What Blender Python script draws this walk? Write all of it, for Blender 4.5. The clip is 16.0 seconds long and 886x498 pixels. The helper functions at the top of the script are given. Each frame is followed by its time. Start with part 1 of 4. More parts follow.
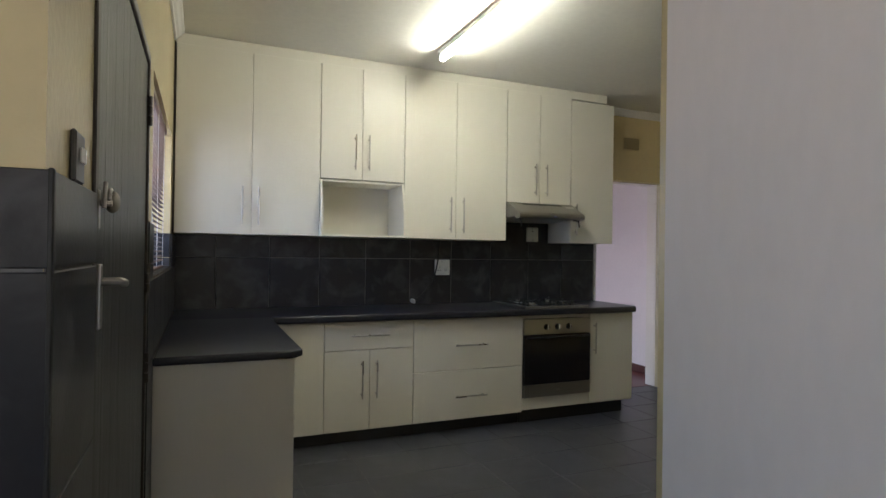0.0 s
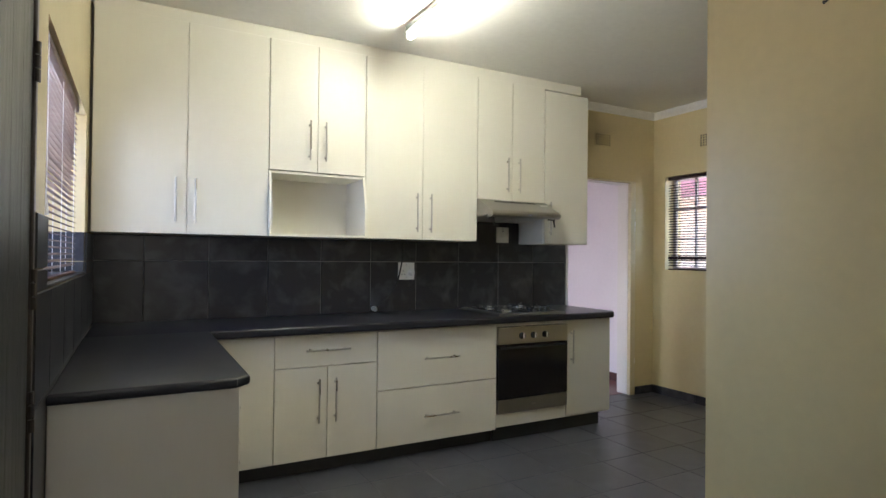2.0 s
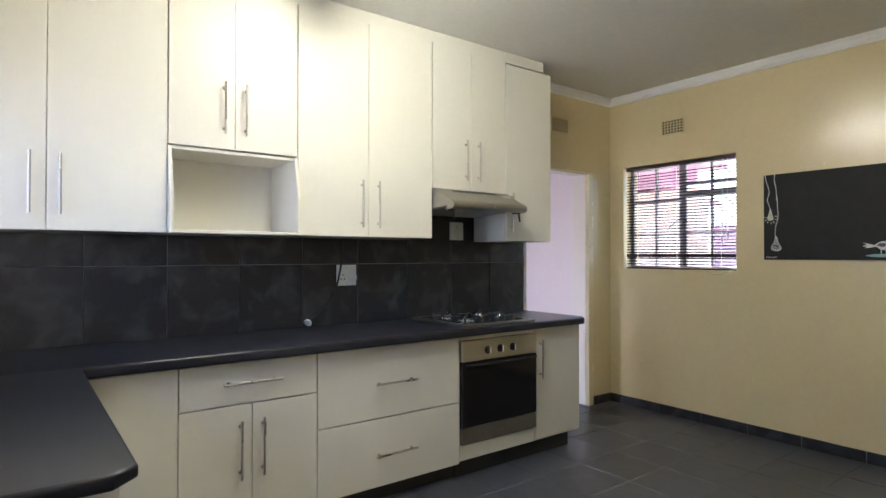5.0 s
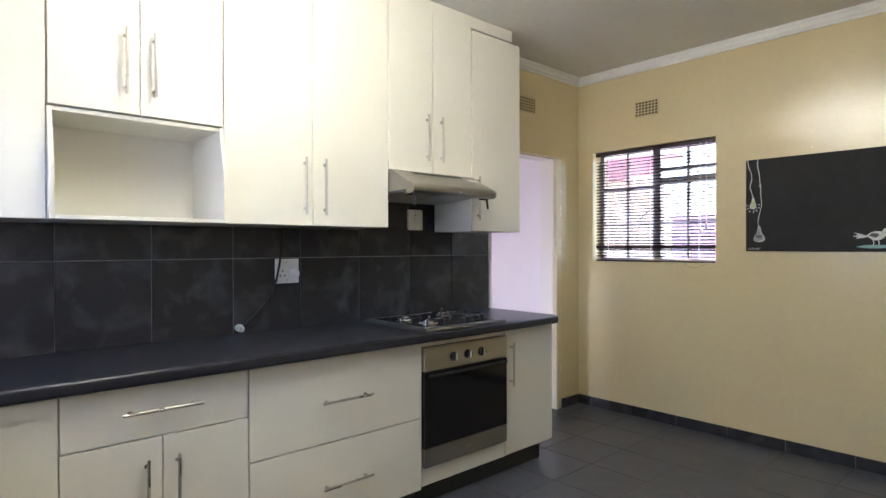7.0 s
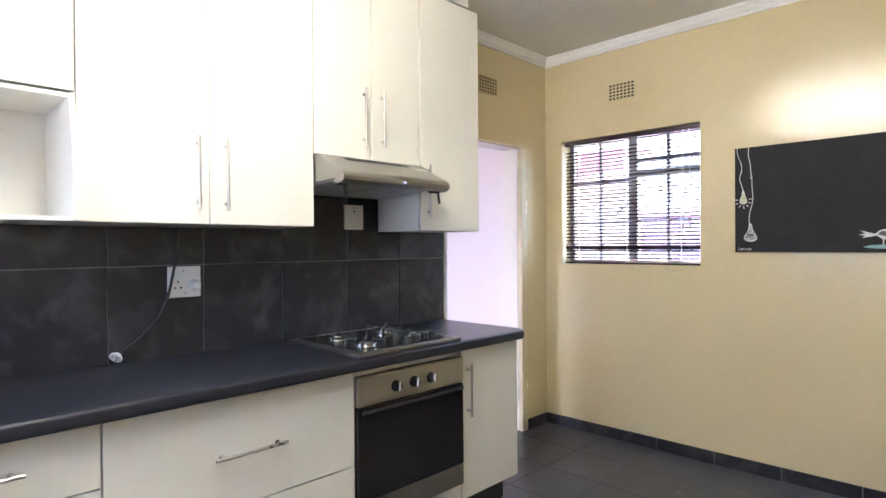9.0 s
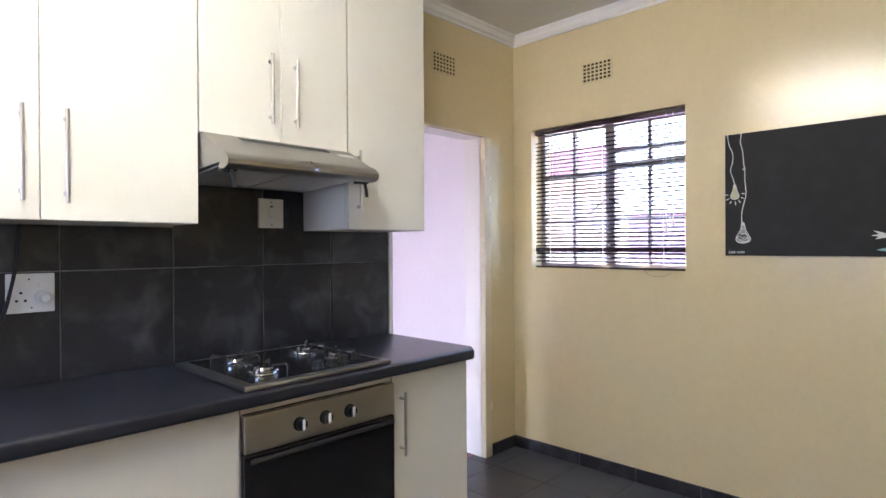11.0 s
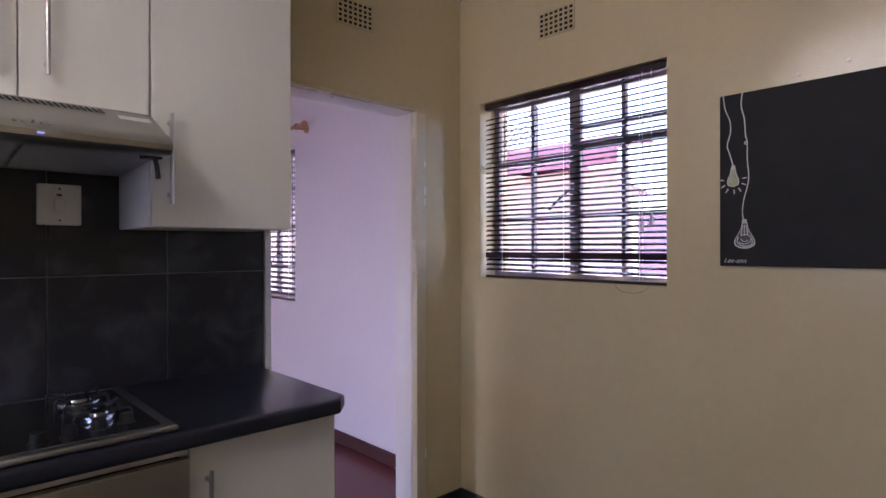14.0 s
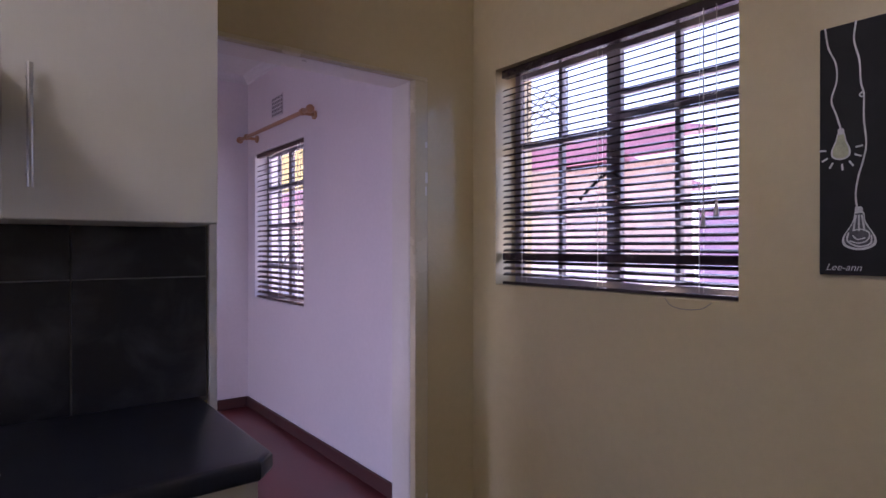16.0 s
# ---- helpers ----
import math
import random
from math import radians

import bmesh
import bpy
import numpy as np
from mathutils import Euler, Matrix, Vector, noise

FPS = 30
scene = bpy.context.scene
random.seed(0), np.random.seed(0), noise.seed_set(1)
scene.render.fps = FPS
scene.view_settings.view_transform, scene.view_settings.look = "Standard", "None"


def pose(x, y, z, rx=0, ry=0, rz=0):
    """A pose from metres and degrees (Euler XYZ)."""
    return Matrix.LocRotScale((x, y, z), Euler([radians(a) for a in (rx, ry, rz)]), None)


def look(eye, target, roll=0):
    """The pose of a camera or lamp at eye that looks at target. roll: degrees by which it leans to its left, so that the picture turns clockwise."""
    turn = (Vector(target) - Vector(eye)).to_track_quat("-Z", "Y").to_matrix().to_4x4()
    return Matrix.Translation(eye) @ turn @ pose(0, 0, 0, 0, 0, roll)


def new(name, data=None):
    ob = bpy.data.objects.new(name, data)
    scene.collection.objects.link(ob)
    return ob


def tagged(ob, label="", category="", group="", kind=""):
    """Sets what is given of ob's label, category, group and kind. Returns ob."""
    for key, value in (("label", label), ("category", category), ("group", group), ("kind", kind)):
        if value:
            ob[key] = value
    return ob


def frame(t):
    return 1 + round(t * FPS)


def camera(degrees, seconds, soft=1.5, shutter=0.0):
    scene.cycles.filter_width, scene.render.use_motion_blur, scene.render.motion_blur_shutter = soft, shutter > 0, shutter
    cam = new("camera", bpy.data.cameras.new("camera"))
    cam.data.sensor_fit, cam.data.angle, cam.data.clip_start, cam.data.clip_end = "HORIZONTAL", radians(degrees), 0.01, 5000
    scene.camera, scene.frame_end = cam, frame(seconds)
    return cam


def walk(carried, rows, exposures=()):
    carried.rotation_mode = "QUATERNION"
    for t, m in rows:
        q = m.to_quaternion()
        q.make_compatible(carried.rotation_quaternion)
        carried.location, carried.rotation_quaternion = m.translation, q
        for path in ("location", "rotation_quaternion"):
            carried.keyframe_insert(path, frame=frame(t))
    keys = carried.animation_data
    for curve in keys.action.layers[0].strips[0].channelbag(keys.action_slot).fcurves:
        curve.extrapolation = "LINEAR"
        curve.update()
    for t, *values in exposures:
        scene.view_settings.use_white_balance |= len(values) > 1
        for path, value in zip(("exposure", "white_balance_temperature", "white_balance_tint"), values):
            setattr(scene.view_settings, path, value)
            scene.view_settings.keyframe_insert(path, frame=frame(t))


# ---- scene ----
cam = camera(75.8, 16.0)
PATH = [
    (0, (1.066, 1.215, 1.331), (1.848, 3.056, 1.344), 0.8),
    (0.5, (1.085, 1.297, 1.326), (1.895, 3.125, 1.345), 0.6),
    (1, (1.082, 1.42, 1.34), (1.934, 3.229, 1.36), 0.6),
    (1.5, (1.093, 1.546, 1.336), (1.995, 3.331, 1.358), 0.6),
    (2, (1.128, 1.676, 1.324), (2.074, 3.438, 1.349), 0.6),
    (2.5, (1.163, 1.808, 1.321), (2.145, 3.55, 1.349), 0.5),
    (3, (1.18, 1.93, 1.321), (2.2, 3.649, 1.349), 0.5),
    (3.5, (1.204, 2.045, 1.315), (2.266, 3.74, 1.347), 0.4),
    (4, (1.223, 2.178, 1.322), (2.332, 3.842, 1.357), 0.2),
    (6.5, (1.438, 2.731, 1.337), (2.752, 4.239, 1.329), 0.0),
    (7, (1.528, 2.84, 1.335), (2.868, 4.324, 1.327), -0.1),
    (7.5, (1.624, 2.971, 1.339), (2.994, 4.428, 1.332), -0.2),
    (8, (1.711, 3.057, 1.345), (3.105, 4.49, 1.332), -0.2),
    (8.5, (1.845, 3.136, 1.341), (3.259, 4.551, 1.33), -0.3),
    (9, (2.002, 3.191, 1.352), (3.428, 4.594, 1.34), -0.4),
    (11.5, (2.689, 3.358, 1.358), (4.129, 4.747, 1.349), -0.3),
    (12, (2.853, 3.365, 1.362), (4.284, 4.763, 1.352), -0.3),
    (12.5, (3.013, 3.402, 1.352), (4.433, 4.811, 1.342), -0.2),
    (13, (3.191, 3.45, 1.345), (4.598, 4.872, 1.347), -0.2),
    (13.5, (3.335, 3.47, 1.354), (4.72, 4.913, 1.357), -0.2),
    (14, (3.486, 3.506, 1.367), (4.854, 4.965, 1.363), -0.1),
    (14.5, (3.626, 3.544, 1.358), (4.966, 5.029, 1.36), -0.1),
    (15, (3.745, 3.608, 1.349), (5.054, 5.12, 1.348), -0.0),
    (15.5, (3.882, 3.699, 1.356), (5.153, 5.243, 1.355), 0.0),
    (16, (4.011, 3.774, 1.369), (5.235, 5.356, 1.363), -0.0),
]
EXPOSURES = [(0.0, 2.42, 6550, 8), (1.5, 2.94, 6500, 8), (3.5, 3.08, 6450, 9), (4.0, 3.15, 6400, 10), (6.5, 3.40, 6250, 12), (8.0, 3.78, 6150, 15), (9.0, 4.04, 6100, 16),
             (11.5, 3.70, 6000, 20), (12.5, 3.27, 5970, 25), (14.0, 2.66, 5920, 32), (16.0, 2.20, 5880, 38)]
walk(cam, [(t, look(eye, target, roll)) for t, eye, target, roll in PATH], EXPOSURES)

# ---- light ----
world = bpy.data.worlds.new("sky")
scene.world = world
world.use_nodes = True
wn = world.node_tree
sky = wn.nodes.new("ShaderNodeTexSky")
sky.sky_type, sky.sun_disc, sky.dust_density = "NISHITA", False, 1.5
sky.sun_elevation, sky.sun_rotation = radians(60), radians(15)
wn.links.new(sky.outputs[0], wn.nodes["Background"].inputs[0])
wn.nodes["Background"].inputs[1].default_value = 0.15

sun = new("sun", bpy.data.lights.new("sun", "SUN"))
sun.data.energy, sun.data.angle, sun.data.color = 5.0, radians(0.5), (1.0, 0.95, 0.86)
sun.matrix_world = look((0.9, 3.4, 6.0), (0, 0, 0))


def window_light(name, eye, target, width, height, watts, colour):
    """An area lamp in an opening: sky light, or added fill in the passage."""
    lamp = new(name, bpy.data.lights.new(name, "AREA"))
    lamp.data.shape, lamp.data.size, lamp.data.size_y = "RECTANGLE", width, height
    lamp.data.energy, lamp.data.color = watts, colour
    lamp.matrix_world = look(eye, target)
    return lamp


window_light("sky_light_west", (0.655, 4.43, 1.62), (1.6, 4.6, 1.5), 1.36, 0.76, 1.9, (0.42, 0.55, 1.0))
# West opening is unseen; the lamp tilts down to dim the wall's top.
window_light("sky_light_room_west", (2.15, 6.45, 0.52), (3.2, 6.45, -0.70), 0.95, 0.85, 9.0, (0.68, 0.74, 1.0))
# Warm fill added behind the start to brighten the cabinet end panel.
window_light("fill_light_passage", (0.85, -0.84, 1.55), (2.2, 4.0, 0.6), 0.28, 0.65, 0.95, (1.0, 0.86, 0.68))

# ---- plan ----
XW, XE, YN, YS, ZC = 0.885, 5.655, 5.68, 2.699, 2.755
XP = 1.80          # passage side of the entrance
Y2, XE2, YN2, ZC2 = 5.83, 5.69, 8.70, 2.83   # room behind the doorway


# ---- materials ----
def material(name, rgb, rough=0.5, metal=0.0, var=0.06, scale=3.0, fine=60.0, stretch=(1, 1, 1), bump=0.0, bump_scale=200.0,
             rand=0.0, coat=0.0, spec=0.5, rough_var=0.08):
    """Painted, moulded or cast surface: two scales of colour change, uneven gloss, fine relief."""
    m = bpy.data.materials.new(name)
    m.use_nodes = True
    nt = m.node_tree
    n, l = nt.nodes, nt.links
    b = n["Principled BSDF"]
    tc = n.new("ShaderNodeTexCoord")
    mp = n.new("ShaderNodeMapping")
    mp.inputs["Scale"].default_value = stretch
    l.new(tc.outputs["Object"], mp.inputs["Vector"])
    info = n.new("ShaderNodeObjectInfo")
    off = n.new("ShaderNodeVectorMath")
    sc = n.new("ShaderNodeVectorMath")
    sc.operation = "SCALE"
    sc.inputs[0].default_value = (17.3, 9.1, 5.7)
    l.new(info.outputs["Random"], sc.inputs["Scale"])
    off.operation = "ADD"
    l.new(mp.outputs[0], off.inputs[0])
    l.new(sc.outputs[0], off.inputs[1])
    big = n.new("ShaderNodeTexNoise")
    big.inputs["Scale"].default_value, big.inputs["Detail"].default_value = scale, 4
    small = n.new("ShaderNodeTexNoise")
    small.inputs["Scale"].default_value, small.inputs["Detail"].default_value = fine, 3
    for t in (big, small):
        l.new(off.outputs[0], t.inputs["Vector"])
    mix = n.new("ShaderNodeMath")
    mix.operation = "MULTIPLY_ADD"
    mix.inputs[1].default_value = 0.45
    l.new(small.outputs[0], mix.inputs[0])
    half = n.new("ShaderNodeMath")
    half.operation = "MULTIPLY"
    half.inputs[1].default_value = 0.55
    l.new(big.outputs[0], half.inputs[0])
    l.new(half.outputs[0], mix.inputs[2])
    ramp = n.new("ShaderNodeMapRange")
    ramp.inputs["From Min"].default_value, ramp.inputs["From Max"].default_value = 0.3, 0.7
    ramp.inputs["To Min"].default_value, ramp.inputs["To Max"].default_value = 1 - var, 1 + var
    l.new(mix.outputs[0], ramp.inputs[0])
    last = ramp.outputs[0]
    if rand:
        rr = n.new("ShaderNodeMapRange")
        rr.inputs["To Min"].default_value, rr.inputs["To Max"].default_value = 1 - rand, 1 + rand
        l.new(info.outputs["Random"], rr.inputs[0])
        mm = n.new("ShaderNodeMath")
        mm.operation = "MULTIPLY"
        l.new(rr.outputs[0], mm.inputs[0])
        l.new(last, mm.inputs[1])
        last = mm.outputs[0]
    col = n.new("ShaderNodeVectorMath")
    col.operation = "SCALE"
    col.inputs[0].default_value = rgb
    l.new(last, col.inputs["Scale"])
    l.new(col.outputs[0], b.inputs["Base Color"])
    rm = n.new("ShaderNodeMapRange")
    rm.inputs["From Min"].default_value, rm.inputs["From Max"].default_value = 0.2, 0.8
    rm.inputs["To Min"].default_value, rm.inputs["To Max"].default_value = max(0.02, rough - rough_var), min(1, rough + rough_var)
    l.new(big.outputs[0], rm.inputs[0])
    l.new(rm.outputs[0], b.inputs["Roughness"])
    b.inputs["Metallic"].default_value = metal
    b.inputs["Specular IOR Level"].default_value = spec
    b.inputs["Coat Weight"].default_value = coat
    if bump:
        bn = n.new("ShaderNodeTexNoise")
        bn.inputs["Scale"].default_value, bn.inputs["Detail"].default_value = bump_scale, 2
        l.new(off.outputs[0], bn.inputs["Vector"])
        bp = n.new("ShaderNodeBump")
        bp.inputs["Strength"].default_value, bp.inputs["Distance"].default_value = bump, 0.004
        l.new(bn.outputs[0], bp.inputs["Height"])
        l.new(bp.outputs[0], b.inputs["Normal"])
    return m


def glowing(name, rgb, strength):
    m = bpy.data.materials.new(name)
    m.use_nodes = True
    b = m.node_tree.nodes["Principled BSDF"]
    b.inputs["Base Color"].default_value = (0.8, 0.8, 0.8, 1)
    b.inputs["Emission Color"].default_value = (*rgb, 1)
    b.inputs["Emission Strength"].default_value = strength
    return m


def clear_glass(name):
    m = bpy.data.materials.new(name)
    m.use_nodes = True
    b = m.node_tree.nodes["Principled BSDF"]
    b.inputs["Transmission Weight"].default_value = 1.0
    b.inputs["Roughness"].default_value = 0.02
    b.inputs["IOR"].default_value = 1.05
    return m


def cloudy_tile(name, dark, light, rough, rand):
    """Slate-look ceramic: cloudy patches over a dark body, each piece a little different."""
    m = material(name, dark, rough, 0, 0.15, 4.0, 70.0, bump=0.08, bump_scale=90, rand=rand, rough_var=0.012, spec=0.38)
    nt = m.node_tree
    n, l = nt.nodes, nt.links
    b = n["Principled BSDF"]
    src = b.inputs["Base Color"].links[0].from_socket
    vec = [x for x in n if x.bl_idname == "ShaderNodeTexNoise"][0].inputs["Vector"].links[0].from_socket
    cl = n.new("ShaderNodeTexNoise")
    cl.inputs["Scale"].default_value, cl.inputs["Detail"].default_value, cl.inputs["Distortion"].default_value = 7.0, 6, 0.4
    l.new(vec, cl.inputs["Vector"])
    rp = n.new("ShaderNodeMapRange")
    rp.inputs["From Min"].default_value, rp.inputs["From Max"].default_value = 0.48, 0.85
    l.new(cl.outputs[0], rp.inputs[0])
    mx = n.new("ShaderNodeMix")
    mx.data_type = "RGBA"
    l.new(rp.outputs[0], mx.inputs[0])
    l.new(src, mx.inputs[6])
    mx.inputs[7].default_value = (*light, 1)
    l.new(mx.outputs[2], b.inputs["Base Color"])
    return m


YELLOW = material("yellow_enamel_wall_paint", (0.60, 0.50, 0.29), 0.21, 0, 0.04, 1.2, 30, bump=0.22, bump_scale=58, rough_var=0.02, spec=0.6)
YELLOW_PLASTER = material("yellow_outdoor_plaster", (0.74, 0.54, 0.20), 0.85, 0, 0.08, 2, 30)
YELLOW_SMOOTH = material("yellow_smooth_wall_paint", (0.60, 0.50, 0.28), 0.32, 0, 0.05, 1.2, 30, bump=0.05, bump_scale=60, rough_var=0.03)
WHITE_WALL = material("white_wall_paint", (0.75, 0.695, 0.69), 0.45, 0, 0.04, 1.5, 40, bump=0.12, bump_scale=60)
PASSAGE_WALL = material("pale_streaked_wall_paint", (0.74, 0.695, 0.695), 0.45, 0, 0.04, 4, 40, stretch=(1, 1, 0.3), bump=0.14, bump_scale=45)
CEILING = material("white_ceiling_paint", (0.79, 0.78, 0.73), 0.75, 0, 0.05, 0.9, 25, bump=0.1, bump_scale=80)
CORNICE = material("white_gypsum_cornice", (0.74, 0.73, 0.70), 0.6, 0, 0.04, 3, 60)
MELAMINE = material("cream_melamine", (0.70, 0.675, 0.595), 0.42, 0, 0.013, 14, 90, stretch=(6, 6, 0.45), bump=0.03, bump_scale=120)
CARCASS = material("cream_carcass_board", (0.62, 0.58, 0.49), 0.5, 0, 0.03, 10, 70)
DARK_GAP = material("dark_gap_shade", (0.04, 0.035, 0.03), 0.7, 0, 0.1)
COUNTER = material("black_laminate_worktop", (0.017, 0.018, 0.026), 0.31, 0, 0.06, 9, 160, bump=0.03, bump_scale=400, rough_var=0.012, spec=0.40)
PLINTH = material("dark_plinth_board", (0.02, 0.02, 0.02), 0.5, 0, 0.15)
WALL_TILE = cloudy_tile("charcoal_wall_tile", (0.0185, 0.018, 0.0215), (0.080, 0.078, 0.084), 0.32, 0.10)
FLOOR_TILE = cloudy_tile("charcoal_floor_tile", (0.058, 0.061, 0.074), (0.088, 0.092, 0.108), 0.33, 0.08)
GROUT = material("grey_grout", (0.20, 0.193, 0.188), 0.9, 0, 0.15, 8, 90)
FLOOR_GROUT = material("dark_floor_grout", (0.13, 0.128, 0.128), 0.85, 0, 0.15, 8, 90)
STEEL = material("brushed_stainless_steel", (0.52, 0.49, 0.43), 0.33, 1.0, 0.04, 12, 150, stretch=(0.4, 8, 8), rough_var=0.015)
HOOD_STEEL = material("dull_hood_steel", (0.41, 0.395, 0.36), 0.33, 1.0, 0.04, 12, 150, stretch=(0.4, 8, 8), rough_var=0.015)
# Grey instead of white: the shade on the batten's sides is in the colour.
BATTEN = material("batten_darkened_as_shade", (0.34, 0.34, 0.33), 0.5, 0, 0.05)
CHROME = material("satin_nickel_bar", (0.50, 0.48, 0.45), 0.30, 1.0, 0.03)
FILTER = material("aluminium_mesh_filter", (0.55, 0.54, 0.52), 0.5, 0.6, 0.15, 30, 300, bump=0.3, bump_scale=500)
HOB_RIM = material("satin_hob_rim", (0.32, 0.32, 0.32), 0.38, 1.0, 0.03, rough_var=0.02)
HOB_STEEL = material("polished_hob_steel", (0.30, 0.30, 0.30), 0.22, 1.0, 0.05, rough_var=0.01)
BURNER_RING = material("bright_burner_steel", (0.66, 0.66, 0.66), 0.20, 1.0, 0.04, rough_var=0.01)
BLACK_GLASS = material("black_oven_glass", (0.010, 0.009, 0.010), 0.10, 0, 0.1, rough_var=0.02)
BLACK = material("black_plastic", (0.010, 0.010, 0.010), 0.5, 0, 0.1)
GLOSS_BLACK = material("glossy_black_plastic", (0.010, 0.010, 0.010), 0.18, 0, 0.05, rough_var=0.02)
SILVER = material("silver_plastic", (0.68, 0.67, 0.65), 0.35, 0.2, 0.03)
IRON = material("black_enamelled_iron", (0.010, 0.010, 0.010), 0.5, 0, 0.15, 20, 90)
WHITE_PLASTIC = material("white_plastic", (0.72, 0.71, 0.66), 0.35, 0, 0.03)
GREY_METAL = material("dull_grey_cast_metal", (0.24, 0.22, 0.18), 0.55, 0.3, 0.15, 20, 90, bump=0.1, bump_scale=80)
GREY_PLASTIC = material("grey_plastic_plate", (0.05, 0.045, 0.04), 0.4, 0, 0.08)
DOOR_PAINT = material("dark_grey_painted_wood", (0.040, 0.040, 0.040), 0.38, 0, 0.12, 5, 40, stretch=(12, 12, 0.6), bump=0.2, bump_scale=40)
FRAME_DARK = material("dark_brown_door_frame", (0.045, 0.034, 0.026), 0.45, 0, 0.2)
FRAME_WHITE = material("cream_steel_frame_paint", (0.72, 0.68, 0.62), 0.32, 0, 0.04, 4, 60)
FRAME_YELLOW = material("pale_yellow_frame_paint", (0.62, 0.545, 0.37), 0.25, 0, 0.05, 4, 60, bump=0.1, bump_scale=50)
BLIND = material("dark_brown_blind_slat", (0.030, 0.018, 0.022), 0.22, 0, 0.12, 20, 80, spec=0.65)
BLIND_WOOD = material("brown_blind_slat", (0.11, 0.058, 0.040), 0.5, 0, 0.15, 20, 80)
# Purplish mid grey: the glare over the dark bars is put into the colour.
WINDOW_STEEL = material("glare_lightened_window_steel", (0.30, 0.27, 0.30), 0.45, 0, 0.12)
CORD = material("white_blind_cord", (0.70, 0.68, 0.66), 0.6)
CORD_GREY = material("grey_cord", (0.20, 0.19, 0.18), 0.7)
GLASS = clear_glass("window_glass")
CHALKBOARD = material("chalkboard_black", (0.014, 0.013, 0.013), 0.6, 0, 0.35, 2.5, 14, rough_var=0.03, spec=0.25)
CHALK = material("white_chalk_paint", (0.62, 0.62, 0.60), 0.9, 0, 0.25, 60, 300)
CHALK_GREEN = material("pale_green_chalk_paint", (0.50, 0.52, 0.33), 0.9, 0, 0.25, 60, 300)
CHALK_GREY = material("grey_chalk_paint", (0.10, 0.10, 0.105), 0.9, 0, 0.4, 40, 200)
TEAL = material("pale_teal_paint", (0.25, 0.42, 0.42), 0.8, 0, 0.2)
RED_FLOOR = material("dark_red_polished_floor", (0.15, 0.032, 0.032), 0.30, 0, 0.1, 3, 40, bump=0.05, bump_scale=60, rough_var=0.02)
RED_SKIRT = material("dark_red_wooden_skirting", (0.085, 0.035, 0.030), 0.4, 0, 0.2, 8, 60)
PINE = material("varnished_pine", (0.42, 0.22, 0.10), 0.35, 0, 0.15, 12, 80, stretch=(6, 0.6, 6))
TUBE = glowing("fluorescent_tube_glow", (1.0, 0.985, 0.86), 18.5)
LED_BLUE = glowing("blue_indicator", (0.12, 0.25, 1.0), 0.2)
VENT_HOLE = material("vent_hole_shade", (0.008, 0.007, 0.006), 0.9)
ROOF_RED = material("red_painted_roof_sheet", (0.33, 0.14, 0.19), 0.5, 0, 0.12, 2, 20)
HOUSE_WALL = material("yellow_face_brick", (0.55, 0.43, 0.36), 0.85, 0, 0.25, 6, 60)
PLASTER = material("pale_pink_plaster", (0.72, 0.62, 0.58), 0.85, 0, 0.08, 2, 30)
MAUVE = material("mauve_plaster", (0.34, 0.22, 0.32), 0.85, 0, 0.1, 2, 30)
PAVING = material("pale_paving", (0.52, 0.48, 0.46), 0.85, 0, 0.2, 1.5, 30)


# ---- building helpers ----
def box(bm, x0, x1, y0, y1, z0, z1):
    """A box between the given limits, added to bm. Returns its vertices."""
    m = Matrix.Translation(((x0 + x1) / 2, (y0 + y1) / 2, (z0 + z1) / 2)) @ Matrix.Diagonal((abs(x1 - x0), abs(y1 - y0), abs(z1 - z0), 1))
    return bmesh.ops.create_cube(bm, size=1, matrix=m)["verts"]


def solid(*lims, bevel=0.0, seg=1):
    bm = bmesh.new()
    box(bm, *lims)
    if bevel:
        bmesh.ops.bevel(bm, geom=bm.edges[:], offset=bevel, segments=seg, affect="EDGES", profile=0.5)
    return bm


def rod(bm, a, b, r, sides=12, r2=None):
    """A round bar from a to b, added to bm."""
    a, b = Vector(a), Vector(b)
    q = (b - a).to_track_quat("Z", "Y").to_matrix().to_4x4()
    bmesh.ops.create_cone(bm, cap_ends=True, segments=sides, radius1=r, radius2=r if r2 is None else r2, depth=(b - a).length,
                          matrix=Matrix.Translation((a + b) / 2) @ q)


def extrude(points, axis, a, b):
    """A prism with the outline points (two coordinates each), from a to b along axis x, y or z."""
    bm = bmesh.new()

    def at(p, v):
        return {"x": (v, p[0], p[1]), "y": (p[0], v, p[1]), "z": (p[0], p[1], v)}[axis]
    lo = [bm.verts.new(at(p, a)) for p in points]
    hi = [bm.verts.new(at(p, b)) for p in points]
    bm.faces.new(lo)
    bm.faces.new(hi)
    for i in range(len(points)):
        j = (i + 1) % len(points)
        bm.faces.new((lo[i], lo[j], hi[j], hi[i]))
    bmesh.ops.recalc_face_normals(bm, faces=bm.faces[:])
    return bm


